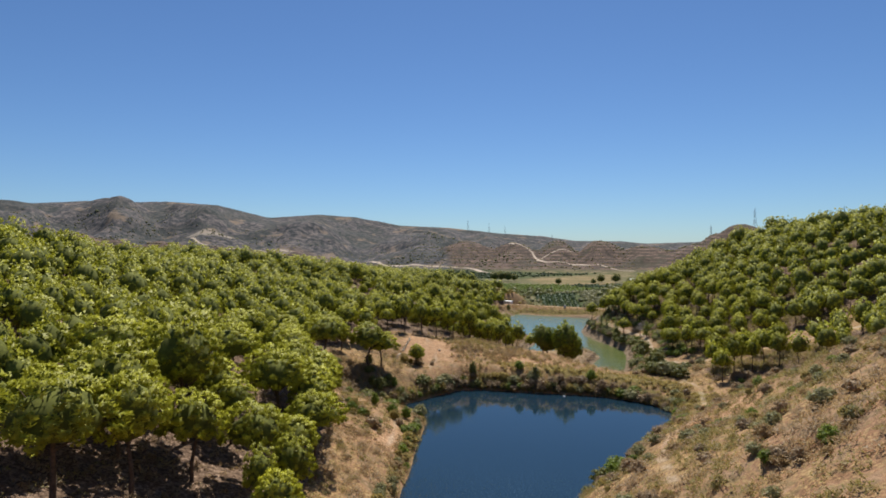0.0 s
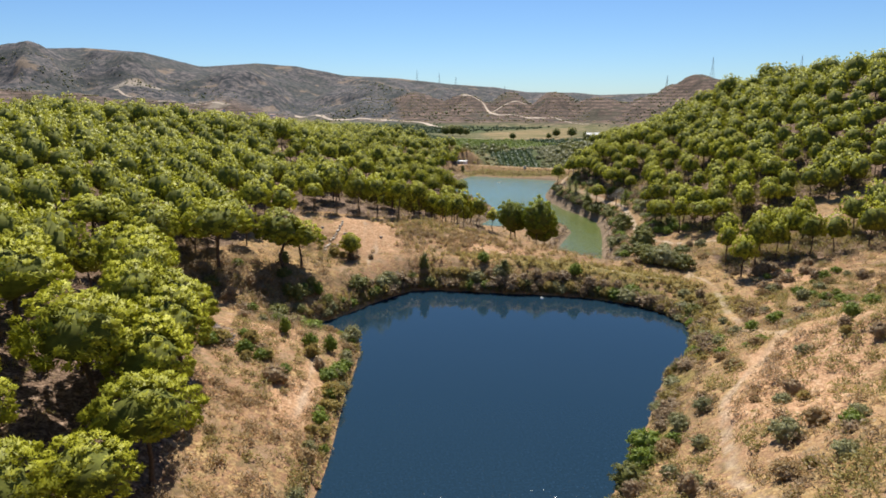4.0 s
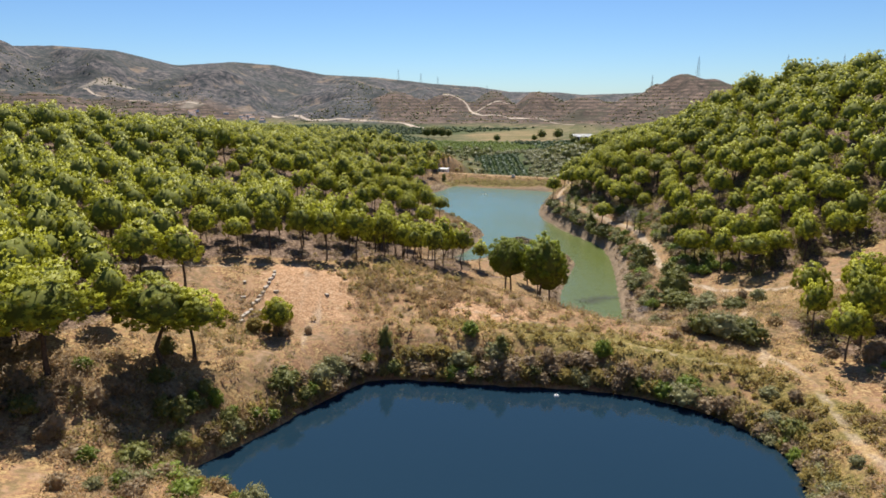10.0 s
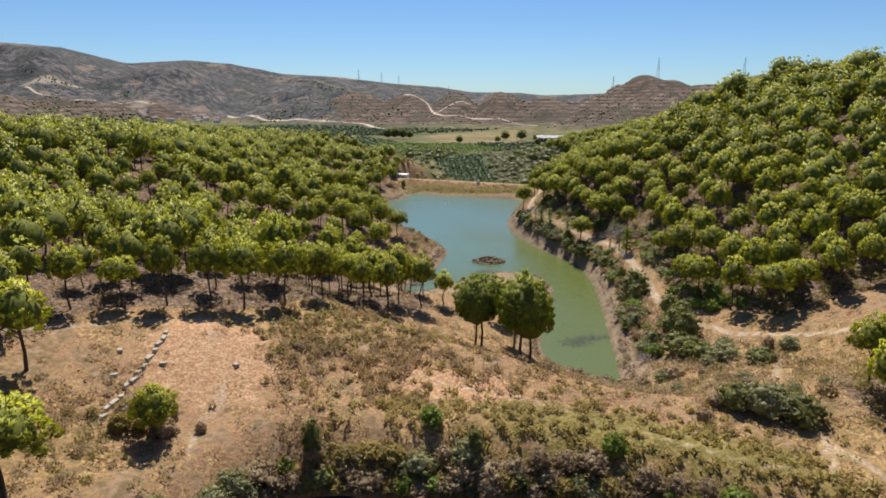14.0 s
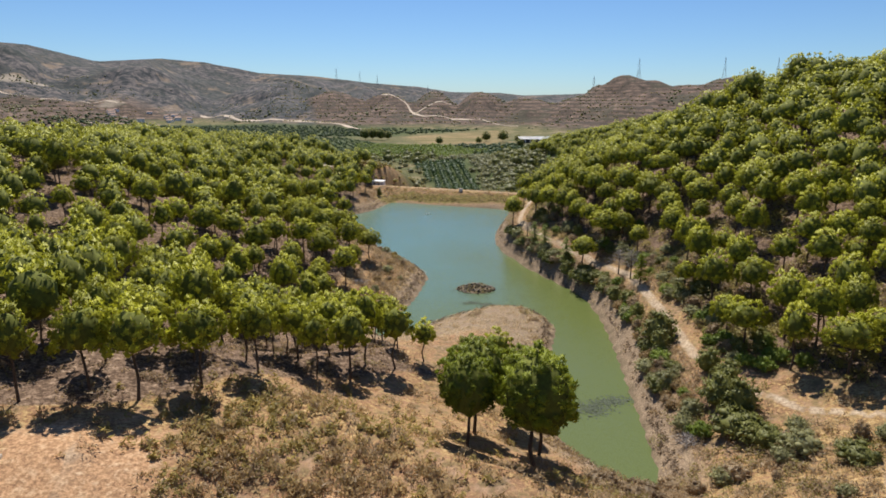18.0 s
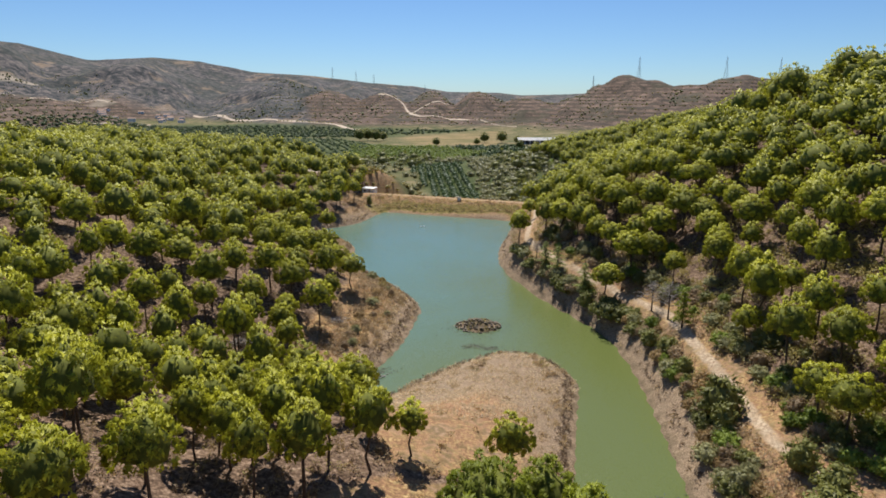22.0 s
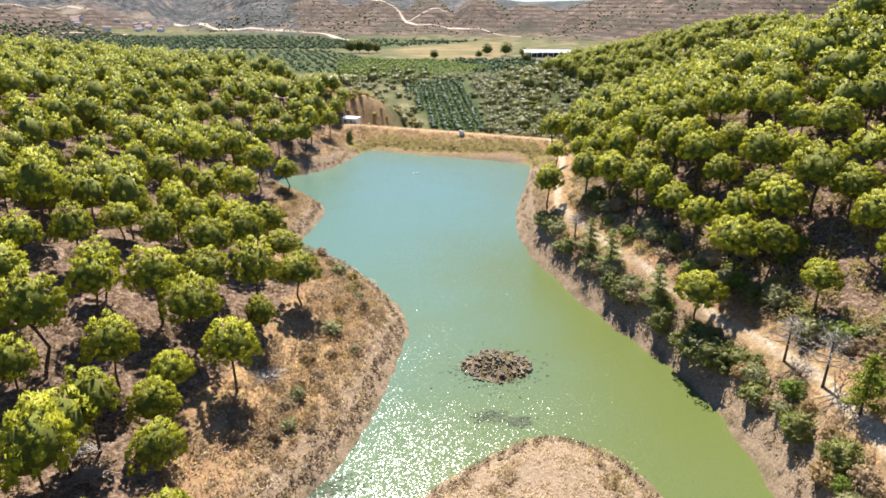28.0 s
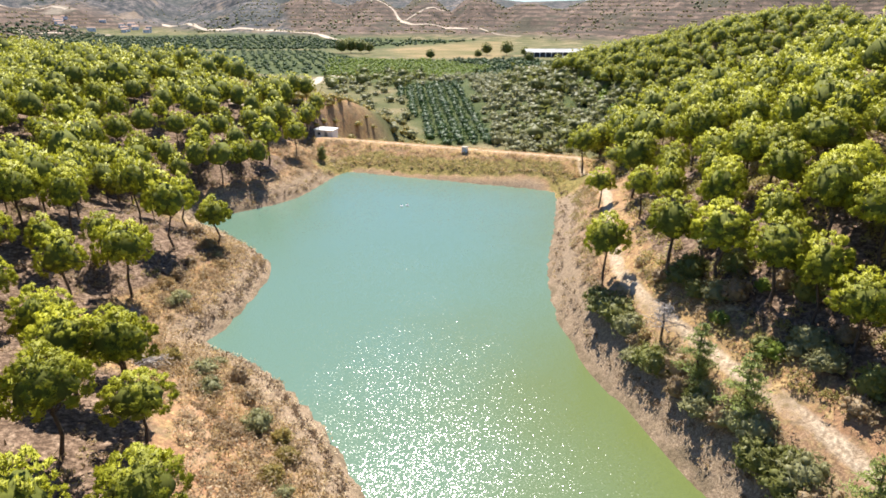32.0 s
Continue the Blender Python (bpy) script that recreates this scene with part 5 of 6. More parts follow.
for k, (name, mat, hm, label) in enumerate((("dry_stalks", DRY, 1.3, "tall withered brown stalks on the open ground"), ("grey_stalks", BRUSH, 1.0, "grey-brown dead stalks on the open ground"), ("pale_stalks", STRAW, 0.9, "bleached stalks on the open ground"))):
    q = tall[k::3]
    clumps_at(name, q[:, 0], q[:, 1], height(*q.T), 30, hm, 0.6, 0.32, mat, label, "grass", 0.85)
for k, (name, mat, label) in enumerate((("meadow_straw", STRAW, "straw-yellow meadow grass beside the dirt track"), ("meadow_reed", REED, "yellow-green meadow grass beside the dirt track"), ("meadow_brush", BRUSH, "brown dry weeds in the meadow grass"))):
    q = meadow[k::3]
    clumps_at(name, q[:, 0], q[:, 1], height(*q.T), 30, 0.6, 0.9, 0.3, mat, label, "grass", 0.6)
straw_spit = np.nonzero(dry_land & (bump(cx, cy, 42, 230, 16, 11, 25) > 0.3) & (ck["lake"] < 16))[0]
clumps_at("spit_straw", cx[straw_spit], cy[straw_spit], ch[straw_spit], 26, 0.22, 0.85, 0.2, PALE, "bleached straw grass covering the low spit", "grass")

# ---- built things ----
def stone(seed, size):
    """A rough squared block."""
    r = np.random.default_rng(seed)
    bm = bmesh.new()
    box(bm, size, (0, 0, size[2] * 0.4), bevel=0.08 * min(size))
    for v in bm.verts:
        v.co += Vector(r.normal(0, 0.05 * min(size), 3))
    me = bpy.data.meshes.new("stone_block")
    bm.to_mesh(me)
    bm.free()
    me.materials.append(STONE)
    return me


block_meshes = [stone(90 + i, (0.75 + 0.2 * i, 0.45, 0.38)) for i in range(3)]
for i in range(13):
    t = i / 12
    x, y = -11.6 + 2.6 * t + br.normal(0, 0.12), 159.5 + 14.0 * t + br.normal(0, 0.15)
    ob = new("stone_block", block_meshes[i % 3])
    ob.matrix_world = pose(x, y, height(x, y)[0] - 0.08, 0, 0, 78 + br.normal(0, 9))
    tagged(ob, "pale squared stone block lying in a row on bare earth", "stone block", "row of stone blocks")
for x, y in ((-13, 170), (-9.5, 163), (-8.2, 168), (-1, 169), (-12.5, 166)):
    ob = new("stone_block", block_meshes[0])
    ob.matrix_world = pose(x, y, height(x, y)[0] - 0.1, 0, 0, br.uniform(0, 180))
    tagged(ob, "loose pale stone block on bare earth beside the tracks", "stone block")

# hut at the end of the dam
hz = height(42, 408)[0]
hut = empty("hut", pose(42, 408, hz, 0, 0, -32))
bm = bmesh.new()
box(bm, (5.2, 3.2, 2.6), (0, 0, 1.2), bevel=0.03)
part_bm("wall", bm, WHITE, hut, "white rendered wall")
bm = bmesh.new()
box(bm, (5.7, 3.7, 0.16), (0, 0, 2.6), (3, 0, 0), 0.02)
part_bm("roof", bm, ROOF, hut, "pale flat sheet roof")
bm = bmesh.new()
box(bm, (0.9, 0.06, 2.0), (0.8, -1.63, 1.0), bevel=0.02)
part_bm("door", bm, STEEL, hut, "grey metal door")
bm = bmesh.new()
box(bm, (0.8, 0.06, 0.7), (-1.3, -1.63, 1.5), bevel=0.02)
part_bm("window", bm, SHADE, hut, "small dark window")
tagged(hut, "small white flat-roofed hut at the end of the dam", "hut")

# white valve box on the face of the dam
vx, vy = 73.5, 381.0
vb = empty("valve_box", pose(vx, vy, height(vx, vy)[0], 0, 0, -32))
bm = bmesh.new()
box(bm, (1.3, 1.1, 1.3), (0, 0, 0.4), bevel=0.04)
part_bm("body", bm, WHITE, vb, "white painted concrete body")
bm = bmesh.new()
box(bm, (1.5, 1.3, 0.12), (0, 0, 1.1), bevel=0.02)
part_bm("lid", bm, STONE, vb, "flat concrete lid")
tagged(vb, "small white concrete valve box on the dam slope", "valve box")

# stony islet and weed patches
ir = np.random.default_rng(64)
pieces = []
for k in range(260):
    a, d = ir.uniform(0, 6.283), 3.9 * math.sqrt(ir.random())
    x, y = ISLET[0] + 1.1 * d * math.cos(a), ISLET[1] + d * math.sin(a)
    q = ir.uniform(0.12, 0.42)
    c = np.array([[i, j, l] for i in (-1, 1) for j in (-1, 1) for l in (-1, 1)]) * q * 0.6 * ir.uniform(0.6, 1.2, 3) + ir.normal(0, 0.05 * q, (8, 3))
    w = ir.uniform(0, 6.283)
    c = c @ np.array([[math.cos(w), math.sin(w), 0], [-math.sin(w), math.cos(w), 0], [0, 0, 1]]) + (x, y, max(height(x, y)[0], -0.02) + 0.05)
    pieces.append((c, np.array([(0, 1, 3, 2), (4, 6, 7, 5), (0, 4, 5, 1), (2, 3, 7, 6), (0, 2, 6, 4), (1, 5, 7, 3)])))
tagged(new("islet_rubble", mesh_from("islet_rubble", *joined(pieces), RUBBLE)), "rough grey-brown stones heaped over the small islet", "rubble", kind="stuff")
iw = ir.normal(0, 1, (60, 2)) * (1.9, 1.4)
clumps_at("islet_weeds", ISLET[0] + iw[:, 0], ISLET[1] + iw[:, 1], height(ISLET[0] + iw[:, 0], ISLET[1] + iw[:, 1]), 14, 0.4, 0.4, 0.2, SCRUB, "low dull weeds on the stony islet", "weeds")


def weed_patch(x, y, rx, ry, n, seed):
    r = np.random.default_rng(seed)
    p = np.stack([r.normal(0, rx * 0.5, n), r.normal(0, ry * 0.5, n), r.uniform(0.005, 0.05, n)], -1)
    v, f = sprays(p, np.tile((0, 0, 1.0), (n, 1)), 0.3, r, 0.12)
    ob = new("weed_patch", mesh_from("weed_patch", v, f, WEED))
    ob.matrix_world = pose(x, y, 0)
    tagged(ob, "dark floating water weed at the lake surface", "water weed", "patches of water weed", "stuff")


for i, (x, y, rx, ry, n) in enumerate(((49, 257.5, 5.0, 4.4, 420), (45.5, 248.5, 1.8, 1.0, 130), (48.2, 247, 1.6, 0.8, 120), (51, 199.8, 3.0, 2.0, 420), (54.5, 201.5, 3.0, 1.4, 300), (27.5, 241, 3.0, 1.6, 260))):
    weed_patch(x, y, rx, ry, n, 610 + i)

# floats on the waters
for x, y, z in ((28.2, 147.2, POND_LEVEL), (54.2, 354, 0.0), (55.4, 354.3, 0.0)):
    fl = empty("float", pose(x, y, z))
    bm = bmesh.new()
    bmesh.ops.create_uvsphere(bm, u_segments=14, v_segments=8, radius=0.32, matrix=Matrix.Diagonal((1, 1, 0.8, 1)))
    part_bm("buoy", bm, WHITE, fl)
    bm = bmesh.new()
    bmesh.ops.create_cone(bm, segments=8, radius1=0.06, radius2=0.06, depth=0.3, matrix=pose(0, 0, 0.32))
    part_bm("ring", bm, STEEL, fl, "small metal top ring")
    tagged(fl, "small white float lying on the water", "float")


# heaps of cut branches, and bare trees
def heap(x, y, rx, ry, n, seed):
    r = np.random.default_rng(seed)
    z = height(x, y)[0]
    pieces = []
    for i in range(n):
        a = r.uniform(0, 6.28)
        c = np.array([r.normal(0, rx * 0.45), r.normal(0, ry * 0.45), 0.0])
        c[2] = 0.7 * math.exp(-(c[0] / rx) ** 2 - (c[1] / ry) ** 2) * r.uniform(0.2, 1)
        d = np.array([math.cos(a), math.sin(a), r.normal(0, 0.2)]) * r.uniform(0.4, 1.1)
        pieces.append(tube([c - d, c + r.normal(0, 0.06, 3), c + d], [0.035, 0.03, 0.012], 3))
    ob = new("branch_heap", mesh_from("branch_heap", *joined(pieces), TWIG))
    ob.matrix_world = pose(x, y, z)
    tagged(ob, "heap of grey cut branches lying on dry ground", "branch heap", "branch heaps", "stuff")


for i, (x, y, rx, ry) in enumerate(((-21, 114.5, 2.6, 1.6), (-19, 113, 1.6, 1.3), (22.5, 254.5, 2.0, 1.6), (8, 243, 1.6, 1.0), (9.5, 240.5, 1.4, 1.0), (21, 292.5, 1.6, 1.0), (-30, 88, 1.6, 1.2), (27.5, 239, 2.4, 1.0), (57, 186, 2.0, 1.6), (16, 306, 1.4, 0.9))):
    heap(x, y, rx, ry, 120, 300 + i)


def bare_tree(x, y, tall, seed):
    r = np.random.default_rng(seed)
    z = height(x, y)[0]
    ob = empty("bare_tree", pose(x, y, z))
    part("trunk", mesh_from("trunk", *tube([(0, 0, -0.3), (0.05, 0, tall * 0.5), (0, 0.1, tall)], [0.16, 0.1, 0.02], 7), BARK, True), ob)
    pieces = []
    for k in range(30):
        t = 0.35 + 0.62 * k / 30
        a = k * 2.4 + r.uniform(-0.4, 0.4)
        ln = tall * 0.55 * (1.15 - t) * r.uniform(0.7, 1.2) + 0.3
        s = np.array([0, 0, tall * t])
        e = s + (math.cos(a) * ln, math.sin(a) * ln, 0.25 * ln)
        pieces.append(tube([s, (s + e) / 2 + r.normal(0, 0.05, 3), e], [0.05, 0.036, 0.014], 4))
        for j in range(9):
            q = s + (e - s) * r.uniform(0.35, 1.0)
            pieces.append(tube([q, q + r.normal(0, 0.42, 3) * (1, 1, 0.6)], [0.024, 0.01], 3))
    part("branchwork", mesh_from("branchwork", *joined(pieces), TWIG), ob, "leafless grey branches")
    tagged(ob, "leafless grey dead pine beside the dirt track", "dead tree", "dead trees by the track")


bare_tree(75.8, 243.5, 5.2, 401)
bare_tree(75.6, 238, 6.2, 402)
bare_tree(70.3, 286, 4.0, 403)

# ---- the valley ----
def far_bush(seed, n):
    r = np.random.default_rng(seed)
    p, out, _, _ = crown_points(r, 1.0, 0.9, 0.25, 9, n)
    lump = BALL_V * r.uniform(0.75, 1.05, (len(BALL_V), 1)) * (0.86, 0.86, 0.62) + (0, 0, 0.5)
    return joined([(lump, BALL_F), sprays(p, out, 0.4, r, 0.6, 0.3, 0.35)])


bushes = [far_bush(500 + i, 30) for i in range(5)]
orr = np.random.default_rng(88)


def planting(name, places, scale, mat, label, category):
    pv, pf, n = [], [], 0
    zs = height(np.array([p[0] for p in places]), np.array([p[1] for p in places]))
    for (x, y), z in zip(places, zs):
        v, f = bushes[int(orr.integers(0, 5))]
        s, a = scale * orr.uniform(0.7, 1.3), orr.uniform(0, 6.28)
        m = np.array([[math.cos(a), math.sin(a), 0], [-math.sin(a), math.cos(a), 0], [0, 0, orr.uniform(0.8, 1.2)]]) * s
        pv.append(v @ m + (x, y, z - 0.1))
        pf.append(f + n)
        n += len(v)
    return tagged(new(name, mesh_from(name, np.concatenate(pv), np.concatenate(pf), mat, True)), label, category, kind="stuff")


def rows_in(poly, step, gap, turn, jitter, chance=1.0):
    p = np.array(poly, float)
    c = p.mean(0)
    r = np.abs(p - c).max() * 1.5
    a = radians(turn)
    u, v = np.meshgrid(np.arange(-r, r, step), np.arange(-r, r, gap))
    x = c[0] + u * math.cos(a) - v * math.sin(a) + orr.normal(0, jitter, u.shape)
    y = c[1] + u * math.sin(a) + v * math.cos(a) + orr.normal(0, jitter, u.shape)
    ok = inside(x, y, p) & (orr.random(x.shape) < chance)
    return list(zip(x[ok], y[ok]))


planting("citrus_rows", rows_in([(80, 448), (102, 446), (125, 600), (86, 600)], 2.6, 5.0, 82, 0.3)
         + rows_in([(-250, 740), (50, 700), (85, 860), (50, 1000), (-250, 1000)], 8, 10, 5, 1.2, 0.9), 1.75, ORCHARD, "rows of dark green citrus trees in the valley", "orchard")
planting("young_orchard", rows_in([(50, 690), (140, 650), (190, 760), (150, 850), (60, 860)], 4.6, 7.5, 20, 0.6, 0.9) + rows_in([(150, 450), (160, 448), (215, 560), (175, 590)], 3.6, 6, 62, 0.5), 1.7, GREEN, "rows of fresh green young fruit trees", "orchard")
planting("old_orchard", rows_in([(140, 650), (200, 620), (275, 720), (250, 840), (160, 845), (190, 760)], 6, 7, 20, 1.6, 0.85), 2.2, ORCHARD, "old orchard of dark green trees", "orchard")
planting("valley_thicket", rows_in([(98, 432), (135, 425), (215, 540), (225, 620), (135, 620), (112, 520)], 5.0, 5.0, 33, 1.8, 0.8) + rows_in([(30, 470), (75, 450), (88, 600), (60, 640)], 7, 7, 12, 2.2, 0.5)
         + rows_in([(95, 600), (230, 600), (250, 660), (90, 690)], 8, 8, 12, 2.5, 0.6), 2.3, OLIVE, "dense grey-green thicket along the valley stream", "thicket")
planting("dry_bushes", rows_in([(-15, 425), (45, 418), (42, 485), (-15, 490)], 4.0, 4.0, 25, 1.5, 0.75) + rows_in([(22, 412), (62, 412), (78, 450), (60, 560), (20, 540)], 3.6, 3.6, 25, 2.4, 0.75) + rows_in([(100, 385), (135, 375), (160, 440), (120, 430)], 5, 5, 25, 1.8, 0.5), 1.3, SCRUB, "dull dry bushes on the slopes below the dam", "bushes")
planting("stream_trees", rows_in([(105, 430), (140, 425), (220, 540), (240, 640), (150, 600)], 11, 11, 20, 3.5, 0.7) + rows_in([(150, 560), (250, 560), (300, 800), (200, 700)], 8, 8, 20, 3.0, 0.7) + rows_in([(60, 560), (100, 600), (120, 700), (60, 700), (30, 640)], 11, 11, 15, 3.5, 0.5), 4.0, LEAF, "taller dark leafy trees along the valley stream", "trees")
planting("valley_orchard", rows_in([(-380, 1070), (100, 1050), (90, 1240), (-60, 1370), (-350, 1390)], 9, 12, 8, 2.0, 0.85) + rows_in([(110, 1080), (150, 1080), (300, 1190), (120, 1240)], 9, 12, 20, 2.0, 0.6), 2.6, ORCHARD, "dark green orchards across the far valley floor", "orchard")
planting("olive_trees", rows_in([(-150, 480), (20, 455), (40, 640), (-140, 660)], 8, 8, 15, 1.2, 0.8) + rows_in([(-420, 640), (-200, 600), (-170, 700), (-420, 760)], 10, 10, 15, 1.2, 0.7)
         + rows_in([(-260, 1040), (60, 1030), (70, 1060), (-260, 1070)], 12, 10, 0, 3, 0.8), 2.4, ORCHARD, "loose groves of small dark trees on dry terraces", "grove")
hx, hy = orr.uniform(-1250, 1450, 150000), orr.uniform(950, 2100, 150000)
hh = height(hx, hy)
h_az, h_r = np.degrees(np.arctan2(hx - 20, hy - 120)), np.hypot(hx - 20, hy - 120)
rise_m = mountains(hx, hy)
dense = fractal(hx / 110, hy / 110, 3)
terraces = (rise_m > 6) & (h_r < 1750) & ((h_az > -4) | (h_az < -14)) & (np.mod(hh + 3 * fractal(hx / 160, hy / 160, 2), 7.0) < 1.0) & (dense > -0.25)
loose = (rise_m > 3) & (orr.random(hx.size) < np.clip(0.05 + 0.3 * (dense - 0.1), 0, 0.4))


def low_bushes(name, which, limit, scale, mat, label):
    ids = np.nonzero(which)[0][:limit]
    n = len(ids)
    sz = scale * orr.uniform(0.5, 1.35, (n, 1, 1)) * np.array([1, 1, 0.85])
    v = BALL_V[None] * orr.uniform(0.7, 1.2, (n, len(BALL_V), 1)) * sz + np.stack([hx[ids], hy[ids], hh[ids] + 0.3 * scale], -1)[:, None]
    f = BALL_F[None] + (np.arange(n) * len(BALL_V))[:, None, None]
    tagged(new(name, mesh_from(name, v.reshape(-1, 3), f.reshape(-1, 3), mat, True)), label, "scrub", kind="stuff")


low_bushes("terrace_bushes", terraces, 6500, 1.5, SCRUB, "rows of low bushes along the terraces of the brown hills")
low_bushes("hillside_bushes", loose, 4500, 1.9, OLIVE, "scattered grey-green bushes over the far hillsides")
low_bushes("hillside_trees", loose & (dense > 0.3), 500, 3.0, LEAF, "scattered dark trees in the folds of the far hills")


# pale dirt roads of the valley and the hills
def dirt_road(points, width, label):
    p = rounded(points, 10)[: -20] if len(points) > 3 else np.array(points, float)
    seg = np.hypot(*np.diff(p, axis=0).T)
    run = np.concatenate([[0], np.cumsum(seg)])
    q = np.arange(0, run[-1], 5.0)
    c = np.stack([np.interp(q, run, p[:, 0]), np.interp(q, run, p[:, 1])], -1)
    d = np.gradient(c, axis=0)
    d /= np.linalg.norm(d, axis=1, keepdims=True)
    side = np.stack([-d[:, 1], d[:, 0]], -1) * width / 2 * (1 + 0.25 * np.sin(q / 23.0))[:, None]
    rows = [c + side * k for k in (-1, 0, 1)]
    v = np.concatenate([np.column_stack([e, height(e[:, 0], e[:, 1]) + 0.35]) for e in rows])
    n = len(c)
    i = np.arange(n - 1)
    f = np.concatenate([np.stack([k * n + i, k * n + i + 1, (k + 1) * n + i + 1, (k + 1) * n + i], -1) for k in (0, 1)])
    tagged(new("road_dirt", mesh_from("road_dirt", v, f[:, ::-1], PATH, True)), label, "road", kind="structure")


dirt_road([(-230, 1720), (-189, 1680), (-155, 1570), (-71, 1462), (-16, 1417), (55, 1322), (84, 1252), (104, 1215), (120, 1200)], 9, "pale dirt road along the far edge of the valley")
dirt_road([(180, 1590), (211, 1555), (230, 1427), (285, 1400), (351, 1272), (380, 1240), (400, 1200)], 6, "pale dirt track winding down the terraced hill")
dirt_road([(222, 1480), (240, 1490), (280, 1503), (330, 1530), (360, 1560), (380, 1570)], 5, "pale dirt track across the terraced hill")
dirt_road([(-340, 1250), (-300, 1300), (-270, 1400), (-300, 1480), (-360, 1560), (-400, 1600)], 5, "pale dirt track up the brown foothill")
dirt_road([(-700, 1800), (-660, 1760), (-560, 1740), (-500, 1760), (-420, 1730), (-400, 1700)], 6, "pale dirt track across the far slope")

# groups of taller trees by the barn and the fields
tall_kit = kit_of(*pine_parts(70, 11, 4.6, 9.0, 40, 1100, 0.7, 6, 5), LEAF)
for x, y, s in ((226, 905, 1.2), (246, 900, 1.35), (262, 888, 0.9), (205, 862, 0.8), (78, 950, 1.4), (88, 956, 1.5), (98, 948, 1.4), (108, 958, 1.1), (-60, 760, 0.8), (155, 850, 0.9), (236, 800, 0.9)):
    stand("field_tree", tall_kit, (x, y, height(x, y)[0]), 33 * x, (s, s, s), "broad dark leafy tree beside the fields", "tree", "trees by the fields")
cyp = kit_of(*pine_parts(71, 10, 1.1, 9.2, 26, 500, 0.5, 5, 2), ORCHARD)
for x, y in ((150, 660), (157, 664), (118, 690), (60, 650), (50, 652), (70, 648)):
    stand("cypress", cyp, (x, y, height(x, y)[0]), x, (1, 1, 0.8), "slim dark cypress at the edge of the orchard", "cypress", "cypresses")

# the long barn
bx, by = 292, 880
barn = empty("barn", pose(bx, by, height(bx, by)[0] - 0.2, 0, 0, -6))
L, W, E = 62.0, 15.0, 5.0
# solid box; its dark colour paints the shade under the roof
bm = bmesh.new()
box(bm, (L, W, E), (0, 0, E / 2))
part_bm("wall", bm, SHADE, barn, "solid side wall coloured dark as the shade of an open barn")
bm = bmesh.new()
vs = [bm.verts.new(c) for c in ((-L / 2 - 1, -W / 2 - 1, E), (L / 2 + 1, -W / 2 - 1, E), (L / 2 + 1, 0, E + 3), (-L / 2 - 1, 0, E + 3), (-L / 2 - 1, W / 2 + 1, E), (L / 2 + 1, W / 2 + 1, E))]
bm.faces.new(vs[:4])
bm.faces.new((vs[3], vs[2], vs[5], vs[4]))
bmesh.ops.solidify(bm, geom=bm.faces[:], thickness=0.25)
part_bm("roof", bm, ROOF, barn, "long pale sheet-metal roof")
for i in range(11):
    bm = bmesh.new()
    box(bm, (0.6, 0.5, E), (-L / 2 + 1 + i * (L - 2) / 10, -W / 2 - 0.4, E / 2), bevel=0.04)
    part_bm("post", bm, WHITE, barn)
tagged(barn, "long low barn with a pale metal roof", "barn")


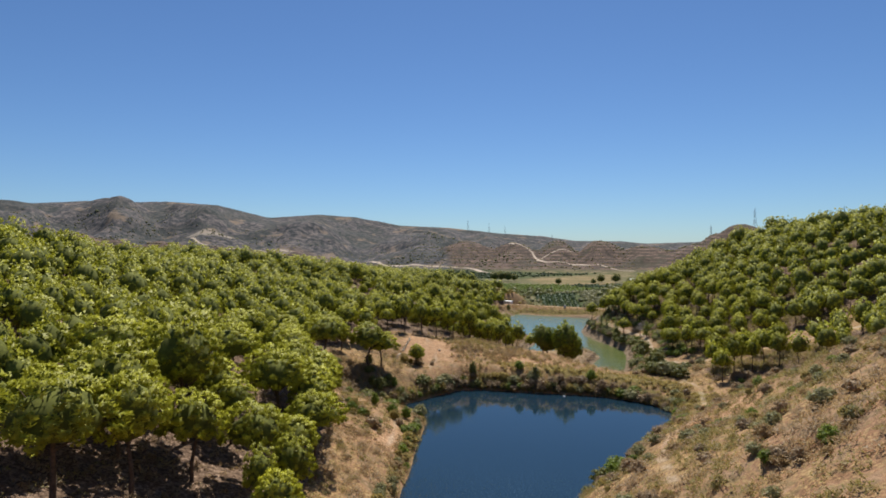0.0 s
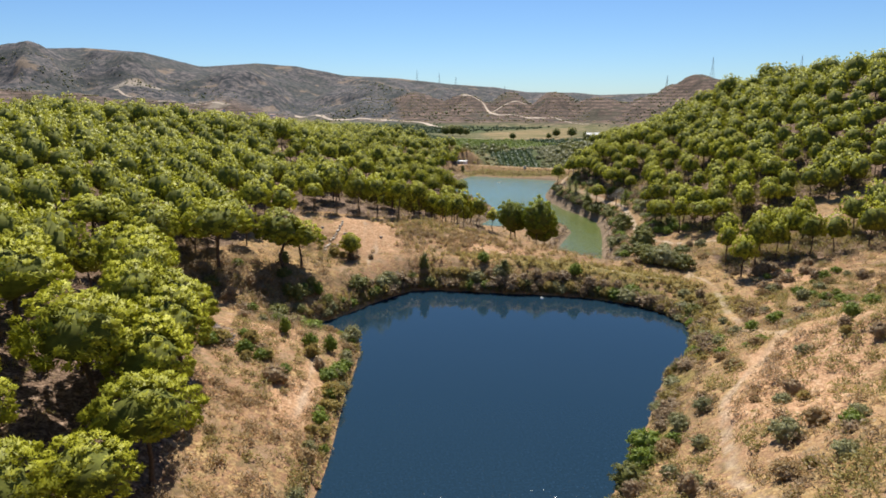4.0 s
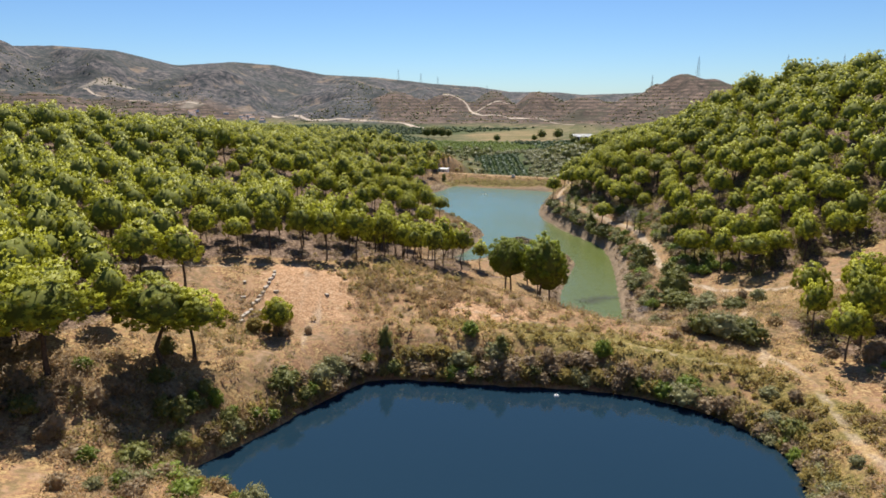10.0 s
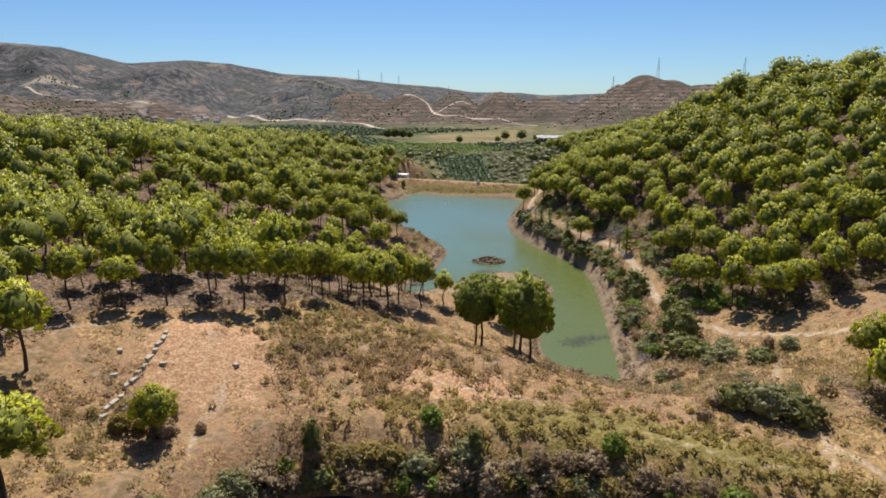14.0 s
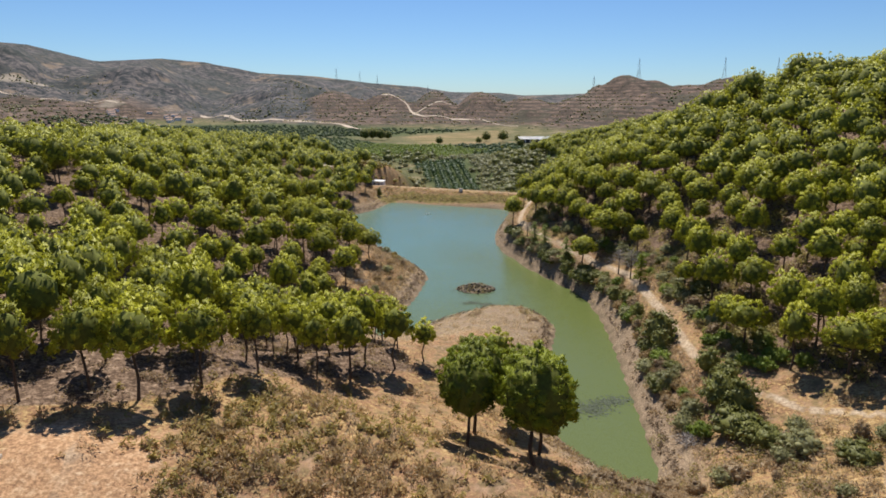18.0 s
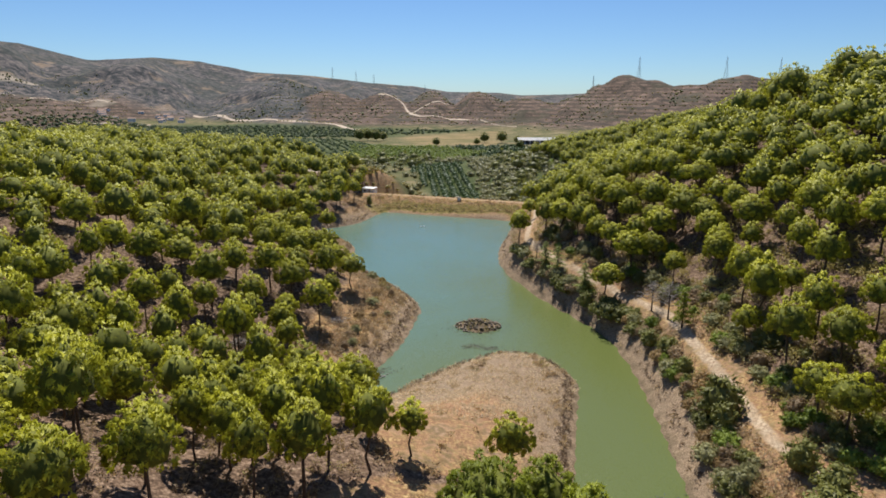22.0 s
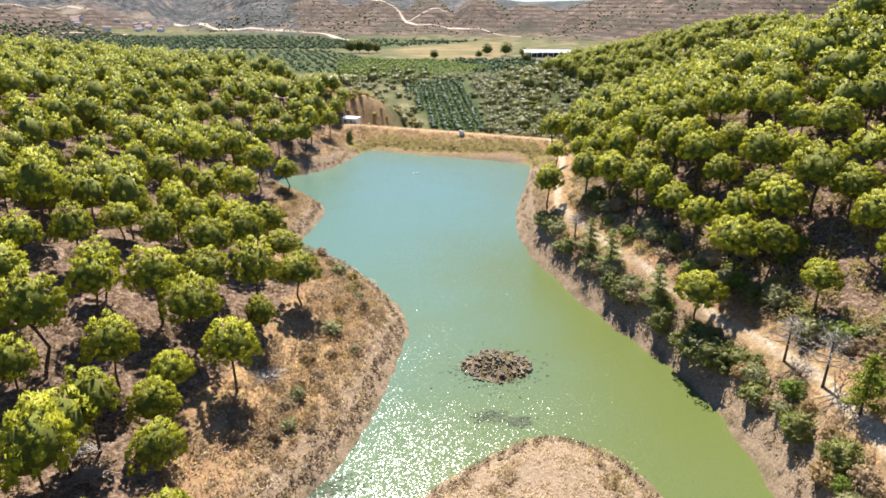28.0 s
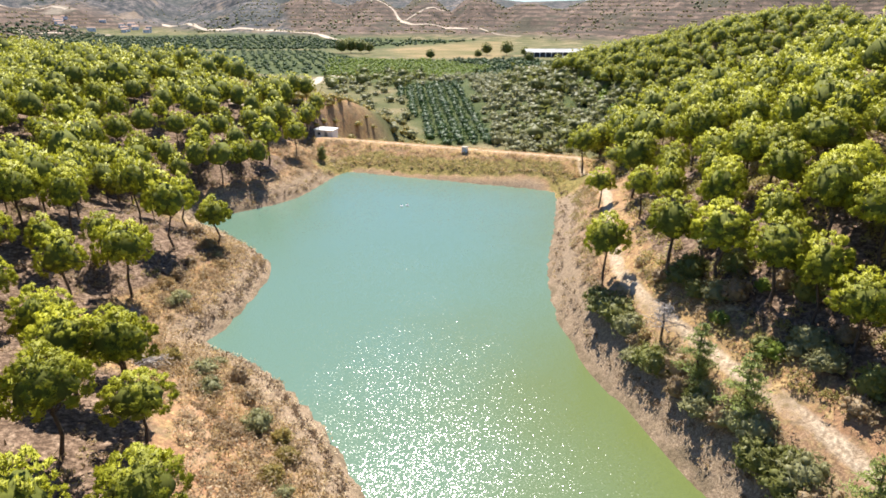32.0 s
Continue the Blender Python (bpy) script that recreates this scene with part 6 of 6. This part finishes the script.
# power pylons on the ridges
def pylon(x, y, tall):
    z = height(x, y)[0] - 1
    ob = empty("pylon", pose(x, y, z, 0, 0, 35))
    w = tall * 0.085
    for sx_, sy_ in ((-1, -1), (1, -1), (1, 1), (-1, 1)):
        part("leg", mesh_from("leg", *tube([(sx_ * w, sy_ * w, 0), (sx_ * w * 0.3, sy_ * w * 0.3, tall * 0.6), (0, 0, tall)], [0.22, 0.2, 0.15], 3), STEEL), ob)
    for k in range(6):
        a, b = k / 6 * 0.6, (k + 1) / 6 * 0.6
        ra, rb = w * (1 - a / 0.6 * 0.7), w * (1 - b / 0.6 * 0.7)
        pieces = [tube([(ra * sx_, ra * sy_, a * tall), (rb * tx_, rb * ty_, b * tall)], [0.09, 0.09], 3) for sx_, sy_, tx_, ty_ in ((-1, -1, 1, -1), (1, -1, 1, 1), (1, 1, -1, 1), (-1, 1, -1, -1))]
        part("brace", mesh_from("brace", *joined(pieces), STEEL), ob)
    for k, ln in ((0.66, 0.2), (0.78, 0.17), (0.9, 0.13)):
        part("crossarm", mesh_from("crossarm", *tube([(-ln * tall, 0, k * tall), (0, 0, (k + 0.03) * tall), (ln * tall, 0, k * tall)], [0.12, 0.22, 0.12], 3), STEEL), ob)
    tagged(ob, "tall grey steel lattice pylon on the ridge", "pylon", "line of pylons")


for az, r, tall in ((27.6, 1490, 46), (34.2, 1500, 50), (38.0, 1520, 42), (24.0, 1560, 30), (1.9, 2450, 44), (3.9, 2450, 40), (5.4, 2440, 38), (43.5, 1540, 40), (9.8, 2400, 26)):
    pylon(20 + r * math.sin(radians(az)), 120 + r * math.cos(radians(az)), tall)


# small houses of the far village
def house(x, y, w, d, e, turn):
    ob = empty("house", pose(x, y, height(x, y)[0] - 0.6, 0, 0, turn))
    bm = bmesh.new()
    box(bm, (w, d, e), (0, 0, e / 2))
    part_bm("wall", bm, WHITE, ob, "white walls")
    bm = bmesh.new()
    q = [bm.verts.new(c) for c in ((-w / 2 - 0.4, -d / 2 - 0.4, e), (w / 2 + 0.4, -d / 2 - 0.4, e), (w / 2 + 0.4, 0, e + d * 0.25), (-w / 2 - 0.4, 0, e + d * 0.25), (-w / 2 - 0.4, d / 2 + 0.4, e), (w / 2 + 0.4, d / 2 + 0.4, e))]
    for f in ((0, 1, 2, 3), (3, 2, 5, 4), (0, 3, 4), (1, 5, 2)):
        bm.faces.new([q[i] for i in f])
    part_bm("roof", bm, TILE, ob, "clay tile roof")
    for k in (-0.28, 0.28):
        bm = bmesh.new()
        box(bm, (1.2, 0.1, 1.4), (k * w, -d / 2 - 0.03, e * 0.55))
        part_bm("window", bm, SHADE, ob)
    tagged(ob, "white village house with a clay roof on the valley edge", "house", "houses of the far village")


hr = np.random.default_rng(31)
for i in range(22):
    house(-430 + hr.uniform(0, 200), 1640 + hr.uniform(-50, 50), hr.uniform(8, 15), hr.uniform(7, 10), hr.uniform(4, 7), hr.uniform(-25, 25))
